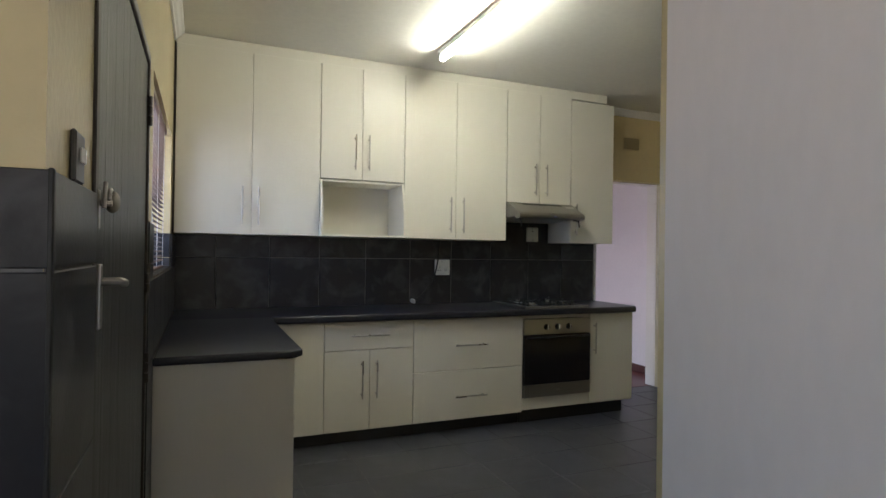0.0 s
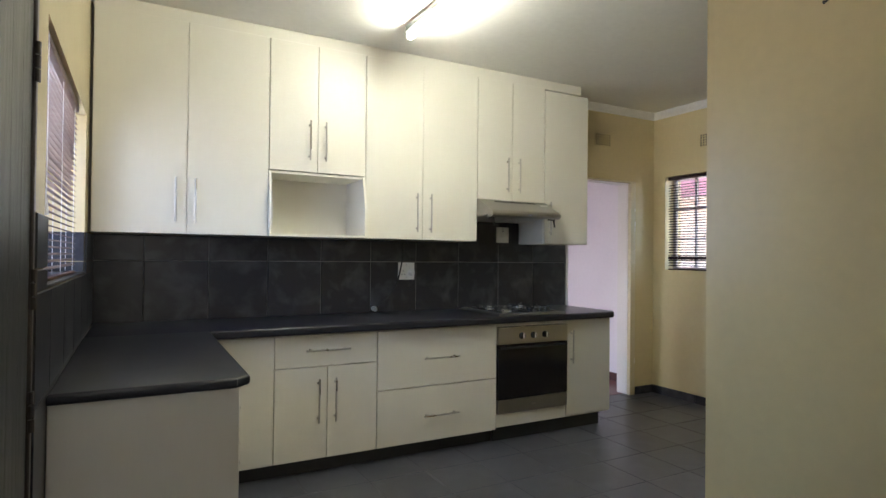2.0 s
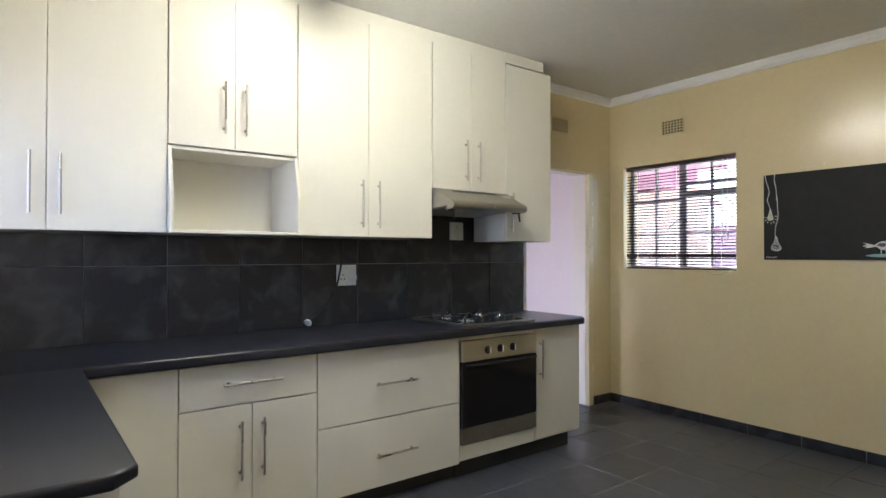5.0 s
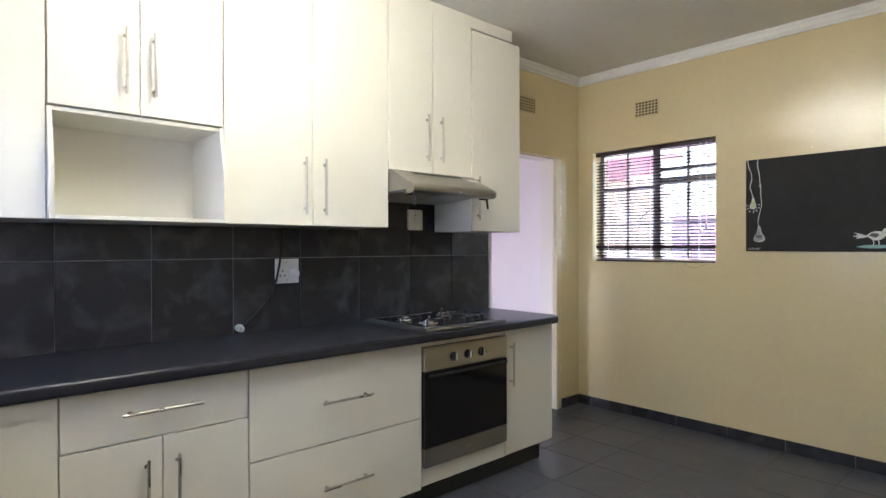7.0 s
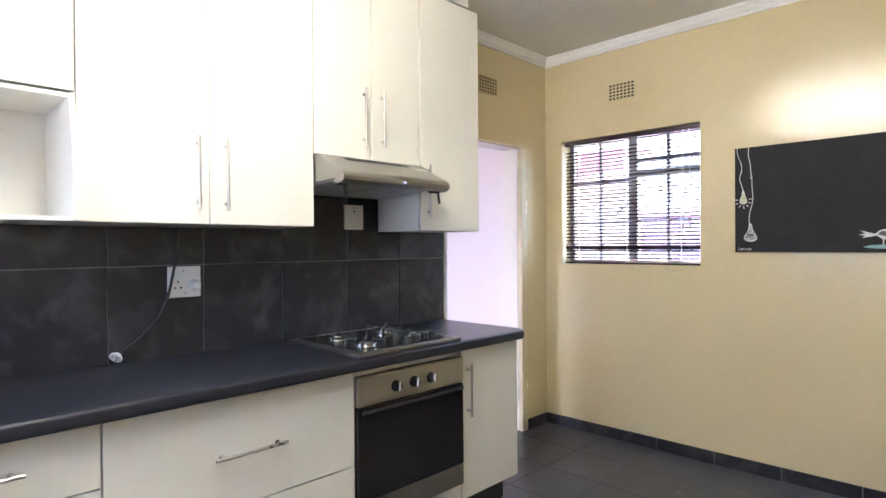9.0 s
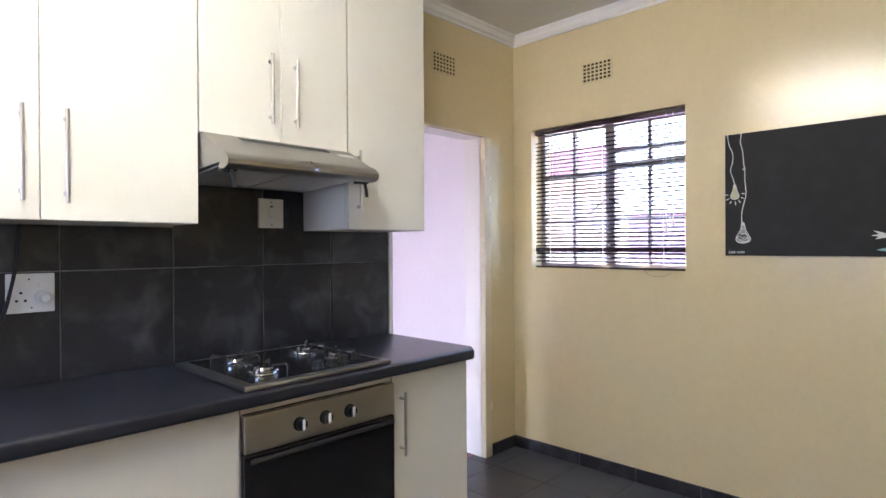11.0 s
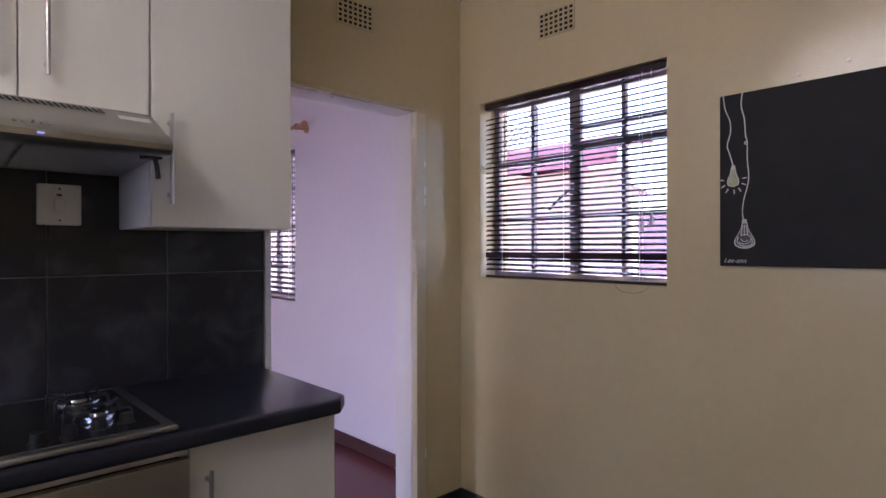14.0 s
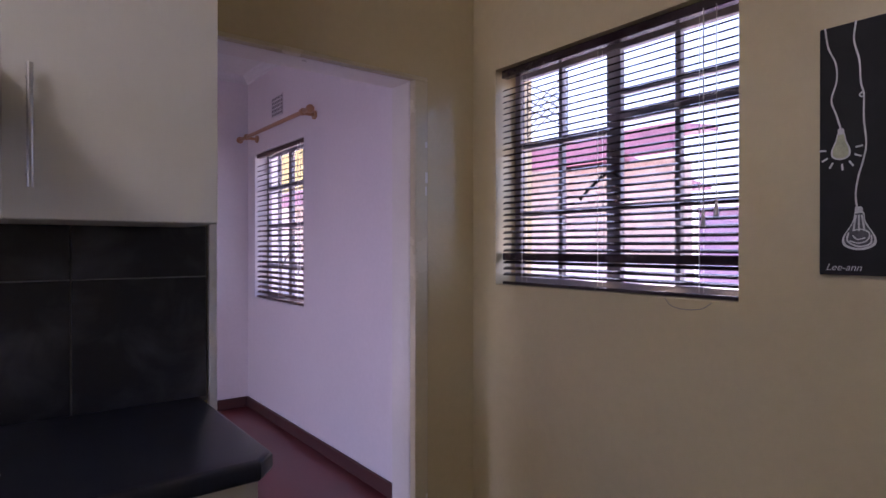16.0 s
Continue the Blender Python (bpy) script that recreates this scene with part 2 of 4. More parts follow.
def tube_along(points, r, sides=8):
    """A bent round wire through the points."""
    bm = bmesh.new()
    pts = [Vector(p) for p in points]
    rings = []
    for i, p in enumerate(pts):
        d = (pts[min(i + 1, len(pts) - 1)] - pts[max(i - 1, 0)]).normalized()
        u = d.orthogonal().normalized()
        ref = Vector((0.31, 0.2, 0.93))
        u = d.cross(ref).normalized() if abs(d.dot(ref)) < 0.98 else u
        v = d.cross(u)
        rings.append([bm.verts.new(p + r * (math.cos(k * math.tau / sides) * u + math.sin(k * math.tau / sides) * v)) for k in range(sides)])
    for a, b in zip(rings, rings[1:]):
        for k in range(sides):
            bm.faces.new((a[k], a[(k + 1) % sides], b[(k + 1) % sides], b[k]))
    bm.faces.new(rings[0])
    bm.faces.new(rings[-1])
    bmesh.ops.recalc_face_normals(bm, faces=bm.faces[:])
    return bm


def smooth_line(points, steps=6):
    """Catmull-Rom points through the given ones."""
    p = [Vector(q) for q in points]
    p = [2 * p[0] - p[1]] + p + [2 * p[-1] - p[-2]]
    out = []
    for i in range(1, len(p) - 2):
        for k in range(steps):
            t = k / steps
            out.append(0.5 * (2 * p[i] + (p[i + 1] - p[i - 1]) * t + (2 * p[i - 1] - 5 * p[i] + 4 * p[i + 1] - p[i + 2]) * t * t
                              + (3 * p[i] - p[i - 1] - 3 * p[i + 1] + p[i + 2]) * t ** 3))
    out.append(p[-2])
    return out


def mesh_of(name, bm, mat, smooth=False):
    me = bpy.data.meshes.new(name)
    if smooth:
        for f in bm.faces:
            f.smooth = True
    bm.to_mesh(me)
    bm.free()
    me.materials.append(mat)
    if smooth:
        me.set_sharp_from_angle(angle=radians(35))
    return me


def thing(name, at, label, category, group=""):
    ob = new(name)
    ob.location, ob.empty_display_size = at, 0.1
    return tagged(ob, label, category, group)


def part(name, bm, mat, parent, label="", smooth=False):
    """One mesh under a thing or a part; bm is in the room's metres."""
    root, o = parent, Vector((0, 0, 0))
    while root is not None:
        o += root.location
        root = root.parent
    bmesh.ops.translate(bm, vec=-o, verts=bm.verts[:])
    ob = new(name, mesh_of(name, bm, mat, smooth))
    ob.parent = parent
    return tagged(ob, label)


def whole(name, bm, mat, at, label, category, group="", smooth=False):
    """A thing that is one mesh."""
    bmesh.ops.translate(bm, vec=-Vector(at), verts=bm.verts[:])
    ob = new(name, mesh_of(name, bm, mat, smooth))
    ob.location = at
    return tagged(ob, label, category, group)


def structure(name, bm, mat, label="", smooth=False):
    return tagged(new(name, mesh_of(name, bm, mat, smooth)), label, kind="structure")


def wall(name, mat, axis, face, back, u0, u1, z0, z1, holes=(), label=""):
    """A wall along x ("x": y from face to back) or along y, with openings (u0, u1, z0, z1) right through it."""
    us = sorted({u0, u1, *[h[0] for h in holes], *[h[1] for h in holes]})
    zs = sorted({z0, z1, *[h[2] for h in holes], *[h[3] for h in holes]})
    full = {(i, j) for i in range(len(us) - 1) for j in range(len(zs) - 1)
            if not any(h[0] <= us[i] and us[i + 1] <= h[1] and h[2] <= zs[j] and zs[j + 1] <= h[3] for h in holes)}
    bm = bmesh.new()
    seen = {}

    def v(u, d, z):
        k = (u, d, z)
        if k not in seen:
            seen[k] = bm.verts.new((u, d, z) if axis == "x" else (d, u, z))
        return seen[k]
    for i, j in full:
        a, b, c, d = us[i], us[i + 1], zs[j], zs[j + 1]
        for w in (face, back):
            bm.faces.new((v(a, w, c), v(b, w, c), v(b, w, d), v(a, w, d)))
        for (di, dj), (p, q) in {(-1, 0): ((a, c), (a, d)), (1, 0): ((b, c), (b, d)), (0, -1): ((a, c), (b, c)), (0, 1): ((a, d), (b, d))}.items():
            if (i + di, j + dj) not in full:
                bm.faces.new((v(p[0], face, p[1]), v(q[0], face, q[1]), v(q[0], back, q[1]), v(p[0], back, p[1])))
    bmesh.ops.recalc_face_normals(bm, faces=bm.faces[:])
    return structure(name, bm, mat, label)


# ---- structure ----
floor = structure("floor", solid(-0.8, XE + 0.2, -1.0, YN + 0.08, -0.12, -0.0022), FLOOR_GROUT, "charcoal tiled floor with grey joints")
structure("floor_room", solid(2.0, XE2 + 0.2, YN + 0.08, YN2 + 0.2, -0.12, 0.0), RED_FLOOR, "dark red polished floor of the next room")
structure("ceiling", solid(-0.8, XE + 0.2, -1.0, YN + 0.075, ZC, ZC + 0.1), CEILING, "white painted board ceiling")
structure("ceiling_room", solid(2.0, XE2 + 0.2, YN + 0.075, YN2 + 0.2, ZC2, ZC2 + 0.1), CEILING, "white ceiling of the next room")
WIN_E = (4.534, 5.537, 1.21, 2.115)
WIN_W = (3.715, 5.15, 1.22, 2.035)
WIN_2 = (7.548, 8.53, 0.949, 2.15)
DOOR_W = (2.39, 3.50, 0.0, 2.02)
wall_w = wall("wall_west", YELLOW, "y", XW, XW - 0.22, 2.065, YN, 0, ZC, [DOOR_W, WIN_W], "yellow enamel painted wall above dark tiles")
wall_n = wall("wall_north", YELLOW, "x", YN, YN + 0.075, XW - 0.22, XE + 0.2, 0, ZC, [(4.53, 5.40, 0, 2.07)], "yellow enamel painted wall with a doorway")
wall("wall_north_room_side", WHITE_WALL, "x", YN + 0.075, Y2, 2.0, XE2 + 0.2, 0, ZC, [(4.53, 5.40, 0, 2.07)], "white painted wall")
wall_e = wall("wall_east", YELLOW, "y", XE, XE + 0.22, YS - 0.12, YN, 0, ZC, [WIN_E], "glossy yellow enamel painted wall")
wall("wall_south", YELLOW, "x", YS, YS - 0.12, 2.6105, XE, 0, ZC, (), "yellow enamel painted wall")
wall("wall_return", YELLOW_SMOOTH, "y", 2.489, 2.61, 1.968, YS, 0, ZC, (), "yellow painted return wall")
structure("wall_passage_east", extrude([(XP, -1.0), (XP, 1.967), (2.61, 1.967), (2.61, 1.85), (XP + 0.12, 1.85), (XP + 0.12, -1.0)], "z", 0, ZC), PASSAGE_WALL, "pale painted passage wall")
# Unseen opening, added only to let the warm fill lamp through.
wall("wall_passage_south", WHITE_WALL, "x", -0.8, -1.0, -0.8, XP, 0, ZC, [(0.7, 1.0, 1.2, 1.9)], "pale painted passage wall with an added opening for the fill lamp")
# Unseen opening, added and sized so that sky light reaches the passage wall.
wall("wall_passage_west", WHITE_WALL, "y", -0.6, -0.8, -0.8, 2.34, 0, ZC, [(0.05, 1.25, 0.9, 2.2)], "pale painted passage wall with an unseen opening for daylight")
wall("wall_passage_north", YELLOW, "x", 2.065, 2.185, -0.6, XW - 0.22, 0, ZC, (), "yellow painted wall")
wall("wall_room_east", WHITE_WALL, "y", XE2, XE2 + 0.2, Y2, YN2 + 0.2, 0, ZC2, [WIN_2], "white painted wall with a window")
wall("wall_room_north", WHITE_WALL, "x", YN2, YN2 + 0.2, 2.0, XE2, 0, ZC2, (), "white painted wall")
# Unseen low opening, added to let daylight into the next room.
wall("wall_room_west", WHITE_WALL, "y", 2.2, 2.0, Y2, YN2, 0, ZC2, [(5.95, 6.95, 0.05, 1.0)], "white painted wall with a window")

# cornices: stepped cove
COVE = [(0, 0), (0.012, 0), (0.016, 0.012), (0.03, 0.022), (0.045, 0.042), (0.056, 0.05), (0.06, 0.0595), (0, 0.0595)]


def cornice(name, axis, face, side, a, b, top):
    out = extrude([(face + side * p, top - 0.06 + q) for p, q in COVE], axis, a, b)
    return structure(name, out, CORNICE, "white moulded cornice")


cornice("trim_cornice_east", "y", XE, -1, YS, YN, ZC)
cornice("trim_cornice_north", "x", YN, -1, 4.47, XE, ZC)
cornice("trim_cornice_south", "x", YS, 1, 2.489, XE, ZC)
cornice("trim_cornice_west", "y", XW, 1, 2.065, 5.31, ZC)
cornice("trim_cornice_room_east", "y", XE2, -1, Y2, YN2, ZC2)
cornice("trim_cornice_room_north", "x", YN2, -1, 2.2, XE2, ZC2)

# doorway to the next room: pressed steel frame
door_1 = tagged(thing("door_1", (4.95, YN, 0), "cream painted steel door frame with no door", "doorway"), kind="structure")
for lims in ((5.331, 5.3985, YN + 0.026, Y2 + 0.01, 0, 2.050), (4.5315, 4.560, YN + 0.026, Y2 + 0.01, 0, 2.050)):
    part("jamb", solid(*lims, bevel=0.004), FRAME_WHITE, door_1)
part("head", solid(4.5315, 5.3985, YN + 0.026, Y2 + 0.01, 2.0505, 2.0685, bevel=0.003), FRAME_WHITE, door_1)
for lims, mat in (((5.333, 5.3985, YN - 0.012, YN + 0.0255, 0, 2.050), FRAME_YELLOW), ((4.5315, 4.558, YN - 0.012, YN + 0.0255, 0, 2.050), FRAME_WHITE),
                  ((4.5315, 5.3985, YN - 0.012, YN + 0.0255, 2.0505, 2.0685), FRAME_YELLOW)):
    part("frame_face", solid(*lims, bevel=0.004, seg=2), mat, door_1, "painted front face of the steel frame")
for x, z, w, h in ((5.3895, 0.318, 0.006, 0.014), (5.391, 0.345, 0.005, 0.009), (5.388, 1.60, 0.004, 0.018), (5.390, 1.655, 0.006, 0.022), (5.389, 1.79, 0.005, 0.012)):
    part("paint_chip", solid(x - w, x + w, YN - 0.0135, YN - 0.0118, z - h, z + h, bevel=0.0006), FRAME_WHITE, door_1, "bare pale patch of chipped paint")

# skirtings of the next room
structure("baseboard_room_east", solid(XE2 - 0.018, XE2, Y2, YN2, 0, 0.085, bevel=0.004), RED_SKIRT, "dark red wooden skirting board")
structure("baseboard_room_north", solid(2.2, XE2 - 0.018, YN2 - 0.018, YN2, 0, 0.085, bevel=0.004), RED_SKIRT, "dark red wooden skirting board")


# ---- windows and blinds ----
def steel_window(name, x, out, w, rows_left, rows_right, label):
    """Steel casement window in a wall along y: x is its plane, out the way outside (1 or -1)."""
    y0, y1, z0, z1 = w
    ob = tagged(thing(name, (x, (y0 + y1) / 2, z0), label, "window"), kind="structure")
    t = 0.014
    a, b = sorted((x - t * out, x + t * out))

    def bar(nm, ya, yb, za, zb, par):
        return part(nm, solid(a, b, ya, yb, za, zb, bevel=0.002), WINDOW_STEEL, par)
    f = 0.032
    mid = (y0 + y1) / 2
    part("window_frame", solid(a, b, y0, y0 + f, z0, z1), WINDOW_STEEL, ob)
    bar("window_frame", y1 - f, y1, z0, z1, ob)
    bar("window_frame", y0 + f, y1 - f, z0, z0 + f, ob)
    bar("window_frame", y0 + f, y1 - f, z1 - f, z1, ob)
    bar("mullion", mid - 0.03, mid + 0.03, z0 + f, z1 - f, ob)
    for lo, hi, rows in ((y0 + f, mid - 0.03, rows_right), (mid + 0.03, y1 - f, rows_left)):
        c = (lo + hi) / 2
        bar("glazing_bar", c - 0.010, c + 0.010, z0 + f, z1 - f, ob)
        for z, wdt in rows:
            bar("glazing_bar", lo, c - 0.010, z - wdt, z + wdt, ob)
            bar("glazing_bar", c + 0.010, hi, z - wdt, z + wdt, ob)
    bm = solid(x - 0.002, x + 0.002, y0 + f / 2, y1 - f / 2, z0 + f / 2, z1 - f / 2)
    g = part("pane", bm, GLASS, ob, "clear window glass")
    g.visible_shadow = False
    return ob


def stay(parent, x, y, z, out):
    """Casement stay: bent black arm."""
    part("stay", tube_along(smooth_line([(x, y, z), (x - 0.03 * out, y + 0.03, z + 0.02), (x - 0.03 * out, y + 0.10, z - 0.02), (x - 0.03 * out, y + 0.16, z - 0.07)]), 0.006), BLACK, parent)


def blind(name, x, w, pitch, tilt, mat, label, depth=0.025, cord_side=-1, bottom_gap=0.0, inward=-1, stuck=0.0):
    """Venetian blind in a wall along y: head rail, slats, bottom rail, ladder cords, pull cords with tassels."""
    y0, y1, z0, z1 = w
    y0, y1 = y0 + 0.012, y1 - 0.012
    ob = thing(name, (x, (y0 + y1) / 2, z0), label, "blind")
    part("head_rail", solid(x - 0.018, x + 0.018, y0, y1, z1 - 0.034, z1 - 0.002, bevel=0.003), mat, ob)
    low = z0 + bottom_gap
    part("bottom_rail", solid(x - depth / 2, x + depth / 2, y0, y1, low + 0.004, low + 0.016, bevel=0.003), mat, ob)
    if stuck:
        part("stuck_slats", solid(x - depth / 2, x + depth / 2, y0, y1, z0 + stuck - 0.012, z0 + stuck + 0.018, bevel=0.003), mat, ob)
    n = int((z1 - 0.055 - low - 0.03) / pitch)
    bm = bmesh.new()
    prof = [(-0.5, -0.06), (-0.2, 0.04), (0.2, 0.04), (0.5, -0.06)]
    lo = [bm.verts.new((p * depth, y0 - (y0 + y1) / 2 + 0.003, q * depth)) for p, q in prof]
    hi = [bm.verts.new((p * depth, y1 - (y0 + y1) / 2 - 0.003, q * depth)) for p, q in prof]
    lo2 = [bm.verts.new(v.co + Vector((0, 0, 0.0016))) for v in lo]
    hi2 = [bm.verts.new(v.co + Vector((0, 0, 0.0016))) for v in hi]
    for k in range(3):
        bm.faces.new((lo[k], lo[k + 1], hi[k + 1], hi[k]))
        bm.faces.new((lo2[k], hi2[k], hi2[k + 1], lo2[k + 1]))
    bm.faces.new((lo[0], hi[0], hi2[0], lo2[0]))
    bm.faces.new((lo[3], lo2[3], hi2[3], hi[3]))
    bmesh.ops.recalc_face_normals(bm, faces=bm.faces[:])
    me = mesh_of("slat", bm, mat)
    for k in range(n):
        s = new("slat", me)
        s.parent = ob
        s.location = (0, 0, low - z0 + 0.04 + (k + 0.3) * pitch)
        s.rotation_euler = (random.uniform(-0.001, 0.001), radians(tilt + random.uniform(-1.5, 1.5)), 0)
    for f in (0.12, 0.5, 0.88):
        yy = y0 + f * (y1 - y0)
        for dx in (-depth / 2 - 0.001, depth / 2 + 0.001):
            bm = bmesh.new()
            rod(bm, (x + dx, yy, low + 0.02), (x + dx, yy, z1 - 0.045), 0.0011, 5)
            part("ladder_cord", bm, CORD, ob)
    for k, (dy, dz) in enumerate(((0.06, 0.36), (0.10, 0.33))):
        yy = y0 + dy if cord_side < 0 else y1 - dy
        xx = x + inward * 0.024
        bm = bmesh.new()
        rod(bm, (xx, yy, z0 + dz - 0.06), (xx, yy, z1 - 0.03), 0.0014, 6)
        c = part("pull_cord", bm, CORD, ob)
        bm = bmesh.new()
        rod(bm, (xx, yy, z0 + dz - 0.11), (xx, yy, z0 + dz - 0.06), 0.008, 10, 0.003)
        part("tassel", bm, CORD, c, "clear plastic tassel")
    return ob


w1 = steel_window("window_1", XE + 0.13, 1, WIN_E, [(1.80, 0.014), (1.512, 0.011)], [(1.93, 0.011), (1.842, 0.02), (1.515, 0.011)],
                  "dark steel casement window with small panes behind a blind")
stay(w1, XE + 0.115, 5.00, 1.62, 1)
structure("window_1_sill", solid(XE + 0.002, XE + 0.22, WIN_E[0] + 0.001, WIN_E[1] - 0.001, WIN_E[2] - 0.010, WIN_E[2] + 0.003, bevel=0.002), YELLOW, "yellow painted window sill")
blind("venetian_blind", XE + 0.04, WIN_E, 0.0250, -27, BLIND, "dark brown venetian blind with open slats in the kitchen window", stuck=0.117)
whole("blind_cord_loop", tube_along(smooth_line([(XE - 0.004, 4.76, 1.212), (XE - 0.006, 4.735, 1.188), (XE - 0.006, 4.69, 1.180), (XE - 0.005, 4.64, 1.186), (XE - 0.004, 4.61, 1.205)]), 0.0013, 5), CORD_GREY, (XE, 4.69, 1.18), "thin grey cord loop hanging below the kitchen window blind", "cord")
steel_window("window_2", XW - 0.195, -1, WIN_W, [(1.75, 0.016), (1.48, 0.011)], [(1.75, 0.016), (1.48, 0.011)], "dark steel window behind a blind above the worktop")
blind("venetian_blind", XW - 0.034, (WIN_W[0], 4.95, WIN_W[2], WIN_W[3]), 0.0250, 13, BLIND_WOOD, "brown venetian blind with open slats above the worktop", inward=1)
w3 = steel_window("window_3", XE2 + 0.12, 1, WIN_2, [(1.86, 0.018), (1.54, 0.011), (1.22, 0.011)], [(1.86, 0.018), (1.54, 0.011), (1.22, 0.011)], "steel casement window of the next room")
stay(w3, XE2 + 0.105, 7.95, 1.3, 1)
blind("venetian_blind", XE2 + 0.03, WIN_2, 0.042, -24, BLIND_WOOD, "brown venetian blind with open slats in the next room", depth=0.04)

# ---- kitchen units ----
YU, YL = 5.32, 5.067           # fronts of the wall units and the base units
FR = 0.018


def bar_handle(a, b, out, parent, label="satin nickel bar handle", proud=0.030):
    """Round bar between a and b on two posts; out points from the door."""
    a, b, out = Vector(a), Vector(b), Vector(out)
    d = (b - a).normalized()
    bm = bmesh.new()
    rod(bm, a + proud * out, b + proud * out, 0.006, 12)
    for p in (a + 0.028 * d, b - 0.028 * d):
        rod(bm, p, p + (proud + 0.001) * out, 0.0048, 10)
        rod(bm, p, p + 0.004 * out, 0.008, 10)
    return part("handle", bm, CHROME, parent, label, smooth=True)


def door_front(x0, x1, z0, z1, y, parent, name="door", left=0.0018, right=0.0018):
    g = 0.0018
    return part(name, solid(x0 + left, x1 - right, y, y + FR, z0 + g, z1 - g, bevel=0.0014), MELAMINE, parent)


def carcass(x0, x1, y0, y1, z0, z1, parent):
    t = 0.016
    for lims in ((x0, x0 + t, y0, y1, z0, z1), (x1 - t, x1, y0, y1, z0, z1)):
        part("side_panel", solid(*lims, bevel=0.0008), CARCASS if lims[0] < 3.9 else MELAMINE, parent)
    part("bottom_panel", solid(x0 + t, x1 - t, y0, y1, z0, z0 + t), CARCASS, parent)
    part("top_panel", solid(x0 + t, x1 - t, y0, y1, z1 - t, z1), CARCASS, parent)
    part("back_panel", solid(x0 + t, x1 - t, y1 - 0.006, y1, z0 + t, z1 - t), CARCASS, parent)


def wall_unit(x0, x1, z0, z1, splits, handles, label):
    ob = thing("wall_cabinet", ((x0 + x1) / 2, YN - 0.012, z0), label, "cabinet", "wall cabinets above the worktop")
    carcass(x0 + 0.0006, x1 - 0.0006, YU + FR + 0.002, YN - 0.012, z0 + 0.001, z1 - 0.002, ob)
    xs = [x0, *splits, x1]
    for i in range(len(xs) - 1):
        d = door_front(xs[i], xs[i + 1], z0, z1, YU, ob, left=0.003 if i == 0 else 0.0015, right=0.003 if i == len(xs) - 2 else 0.0015)
        for hx, ha, hb in handles:
            if xs[i] < hx < xs[i + 1]:
                bar_handle((hx, YU, ha), (hx, YU, hb), (0, -1, 0), d, proud=0.022)
    return ob


wall_unit(0.898, 1.843, 1.437, 2.684, [1.377], [(1.318, 1.508, 1.766), (1.424, 1.506, 1.764)], "tall cream melamine wall cabinet with two doors")
wall_unit(2.482, 3.372, 1.437, 2.684, [2.915], [(2.870, 1.492, 1.766), (2.979, 1.490, 1.766)], "cream melamine wall cabinet with two doors")
wall_unit(3.372, 4.005, 1.757, 2.684, [3.69], [(3.644, 1.822, 2.088), (3.752, 1.822, 2.088)], "short cream melamine wall cabinet above the extractor hood")
wall_unit(4.005, 4.462, 1.430, 2.670, [], [(4.058, 1.50, 1.77)], "narrow cream melamine wall cabinet at the doorway")

# unit with the open microwave niche
niche = thing("wall_cabinet", (2.165, YN - 0.012, 1.437), "cream wall cabinet with two doors above an open niche", "cabinet", "wall cabinets above the worktop")
carcass(1.8436, 2.4814, YU + FR + 0.002, YN - 0.012, 1.858, 2.675, niche)
for x0, x1, hx in ((1.843, 2.152, 2.098), (2.152, 2.482, 2.202)):
    d = door_front(x0, x1, 1.856, 2.684, YU, niche, left=0.003 if x0 < 2 else 0.0015, right=0.0015 if x0 < 2 else 0.003)
    bar_handle((hx, YU, 1.93), (hx, YU, 2.188), (0, -1, 0), d)
CHEEK = [(YN - 0.012, 1.437), (YU - 0.046, 1.437), (YU - 0.048, 1.440), (YU - 0.048, 1.632), (YU - 0.046, 1.645), (YU + 0.004, 1.851), (YN - 0.012, 1.851)]
for a in (1.8440, 2.4645):
    part("niche_cheek", extrude(CHEEK, "x", a, a + 0.016), MELAMINE, niche)
part("niche_shelf", solid(1.8605, 2.464, YU - 0.046, YN - 0.02, 1.437, 1.4525, bevel=0.002), MELAMINE, niche)
part("niche_top", solid(1.8605, 2.464, YU + 0.010, YN - 0.02, 1.836, 1.852, bevel=0.001), MELAMINE, niche)
part("niche_back", solid(1.8605, 2.464, YN - 0.02, YN - 0.012, 1.437, 1.852), MELAMINE, niche)
whole("filler_strip", solid(0.898, 4.385, YU + 0.002, YU + 0.02, 2.679, ZC - 0.003, bevel=0.001), MELAMINE, (2.65, YU, 2.679), "cream filler strip between wall cabinets and ceiling", "filler strip")
# No real filler here: a dark strip stands for the shade in the gap.
whole("filler_strip", solid(XW + 0.002, 0.8965, YU + 0.004, YU + 0.02, 1.437, ZC - 0.065), DARK_GAP, (0.9, YU, 1.437), "narrow dark strip standing for the shaded gap beside the wall cabinet", "filler strip")


# base units
def base_unit(x0, x1, label, z1=0.845):
    ob = thing("base_cabinet", ((x0 + x1) / 2, YN - 0.012, 0.1), label, "cabinet", "base cabinets under the worktop")
    carcass(x0 + 0.0006, x1 - 0.0006, YL + FR + 0.002, YN - 0.012, 0.1, z1 + 0.005, ob)
    return ob


u = base_unit(1.462, 1.84, "cream melamine corner base cabinet with a plain door")
door_front(1.462, 1.84, 0.093, 0.842, YL, u)
u = base_unit(1.84, 2.482, "cream base cabinet with one drawer above two doors")
d = door_front(1.84, 2.482, 0.650, 0.842, YL, u, "drawer_front", 0.003, 0.003)
bar_handle((2.022, YL, 0.75), (2.295, YL, 0.75), (0, -1, 0), d)
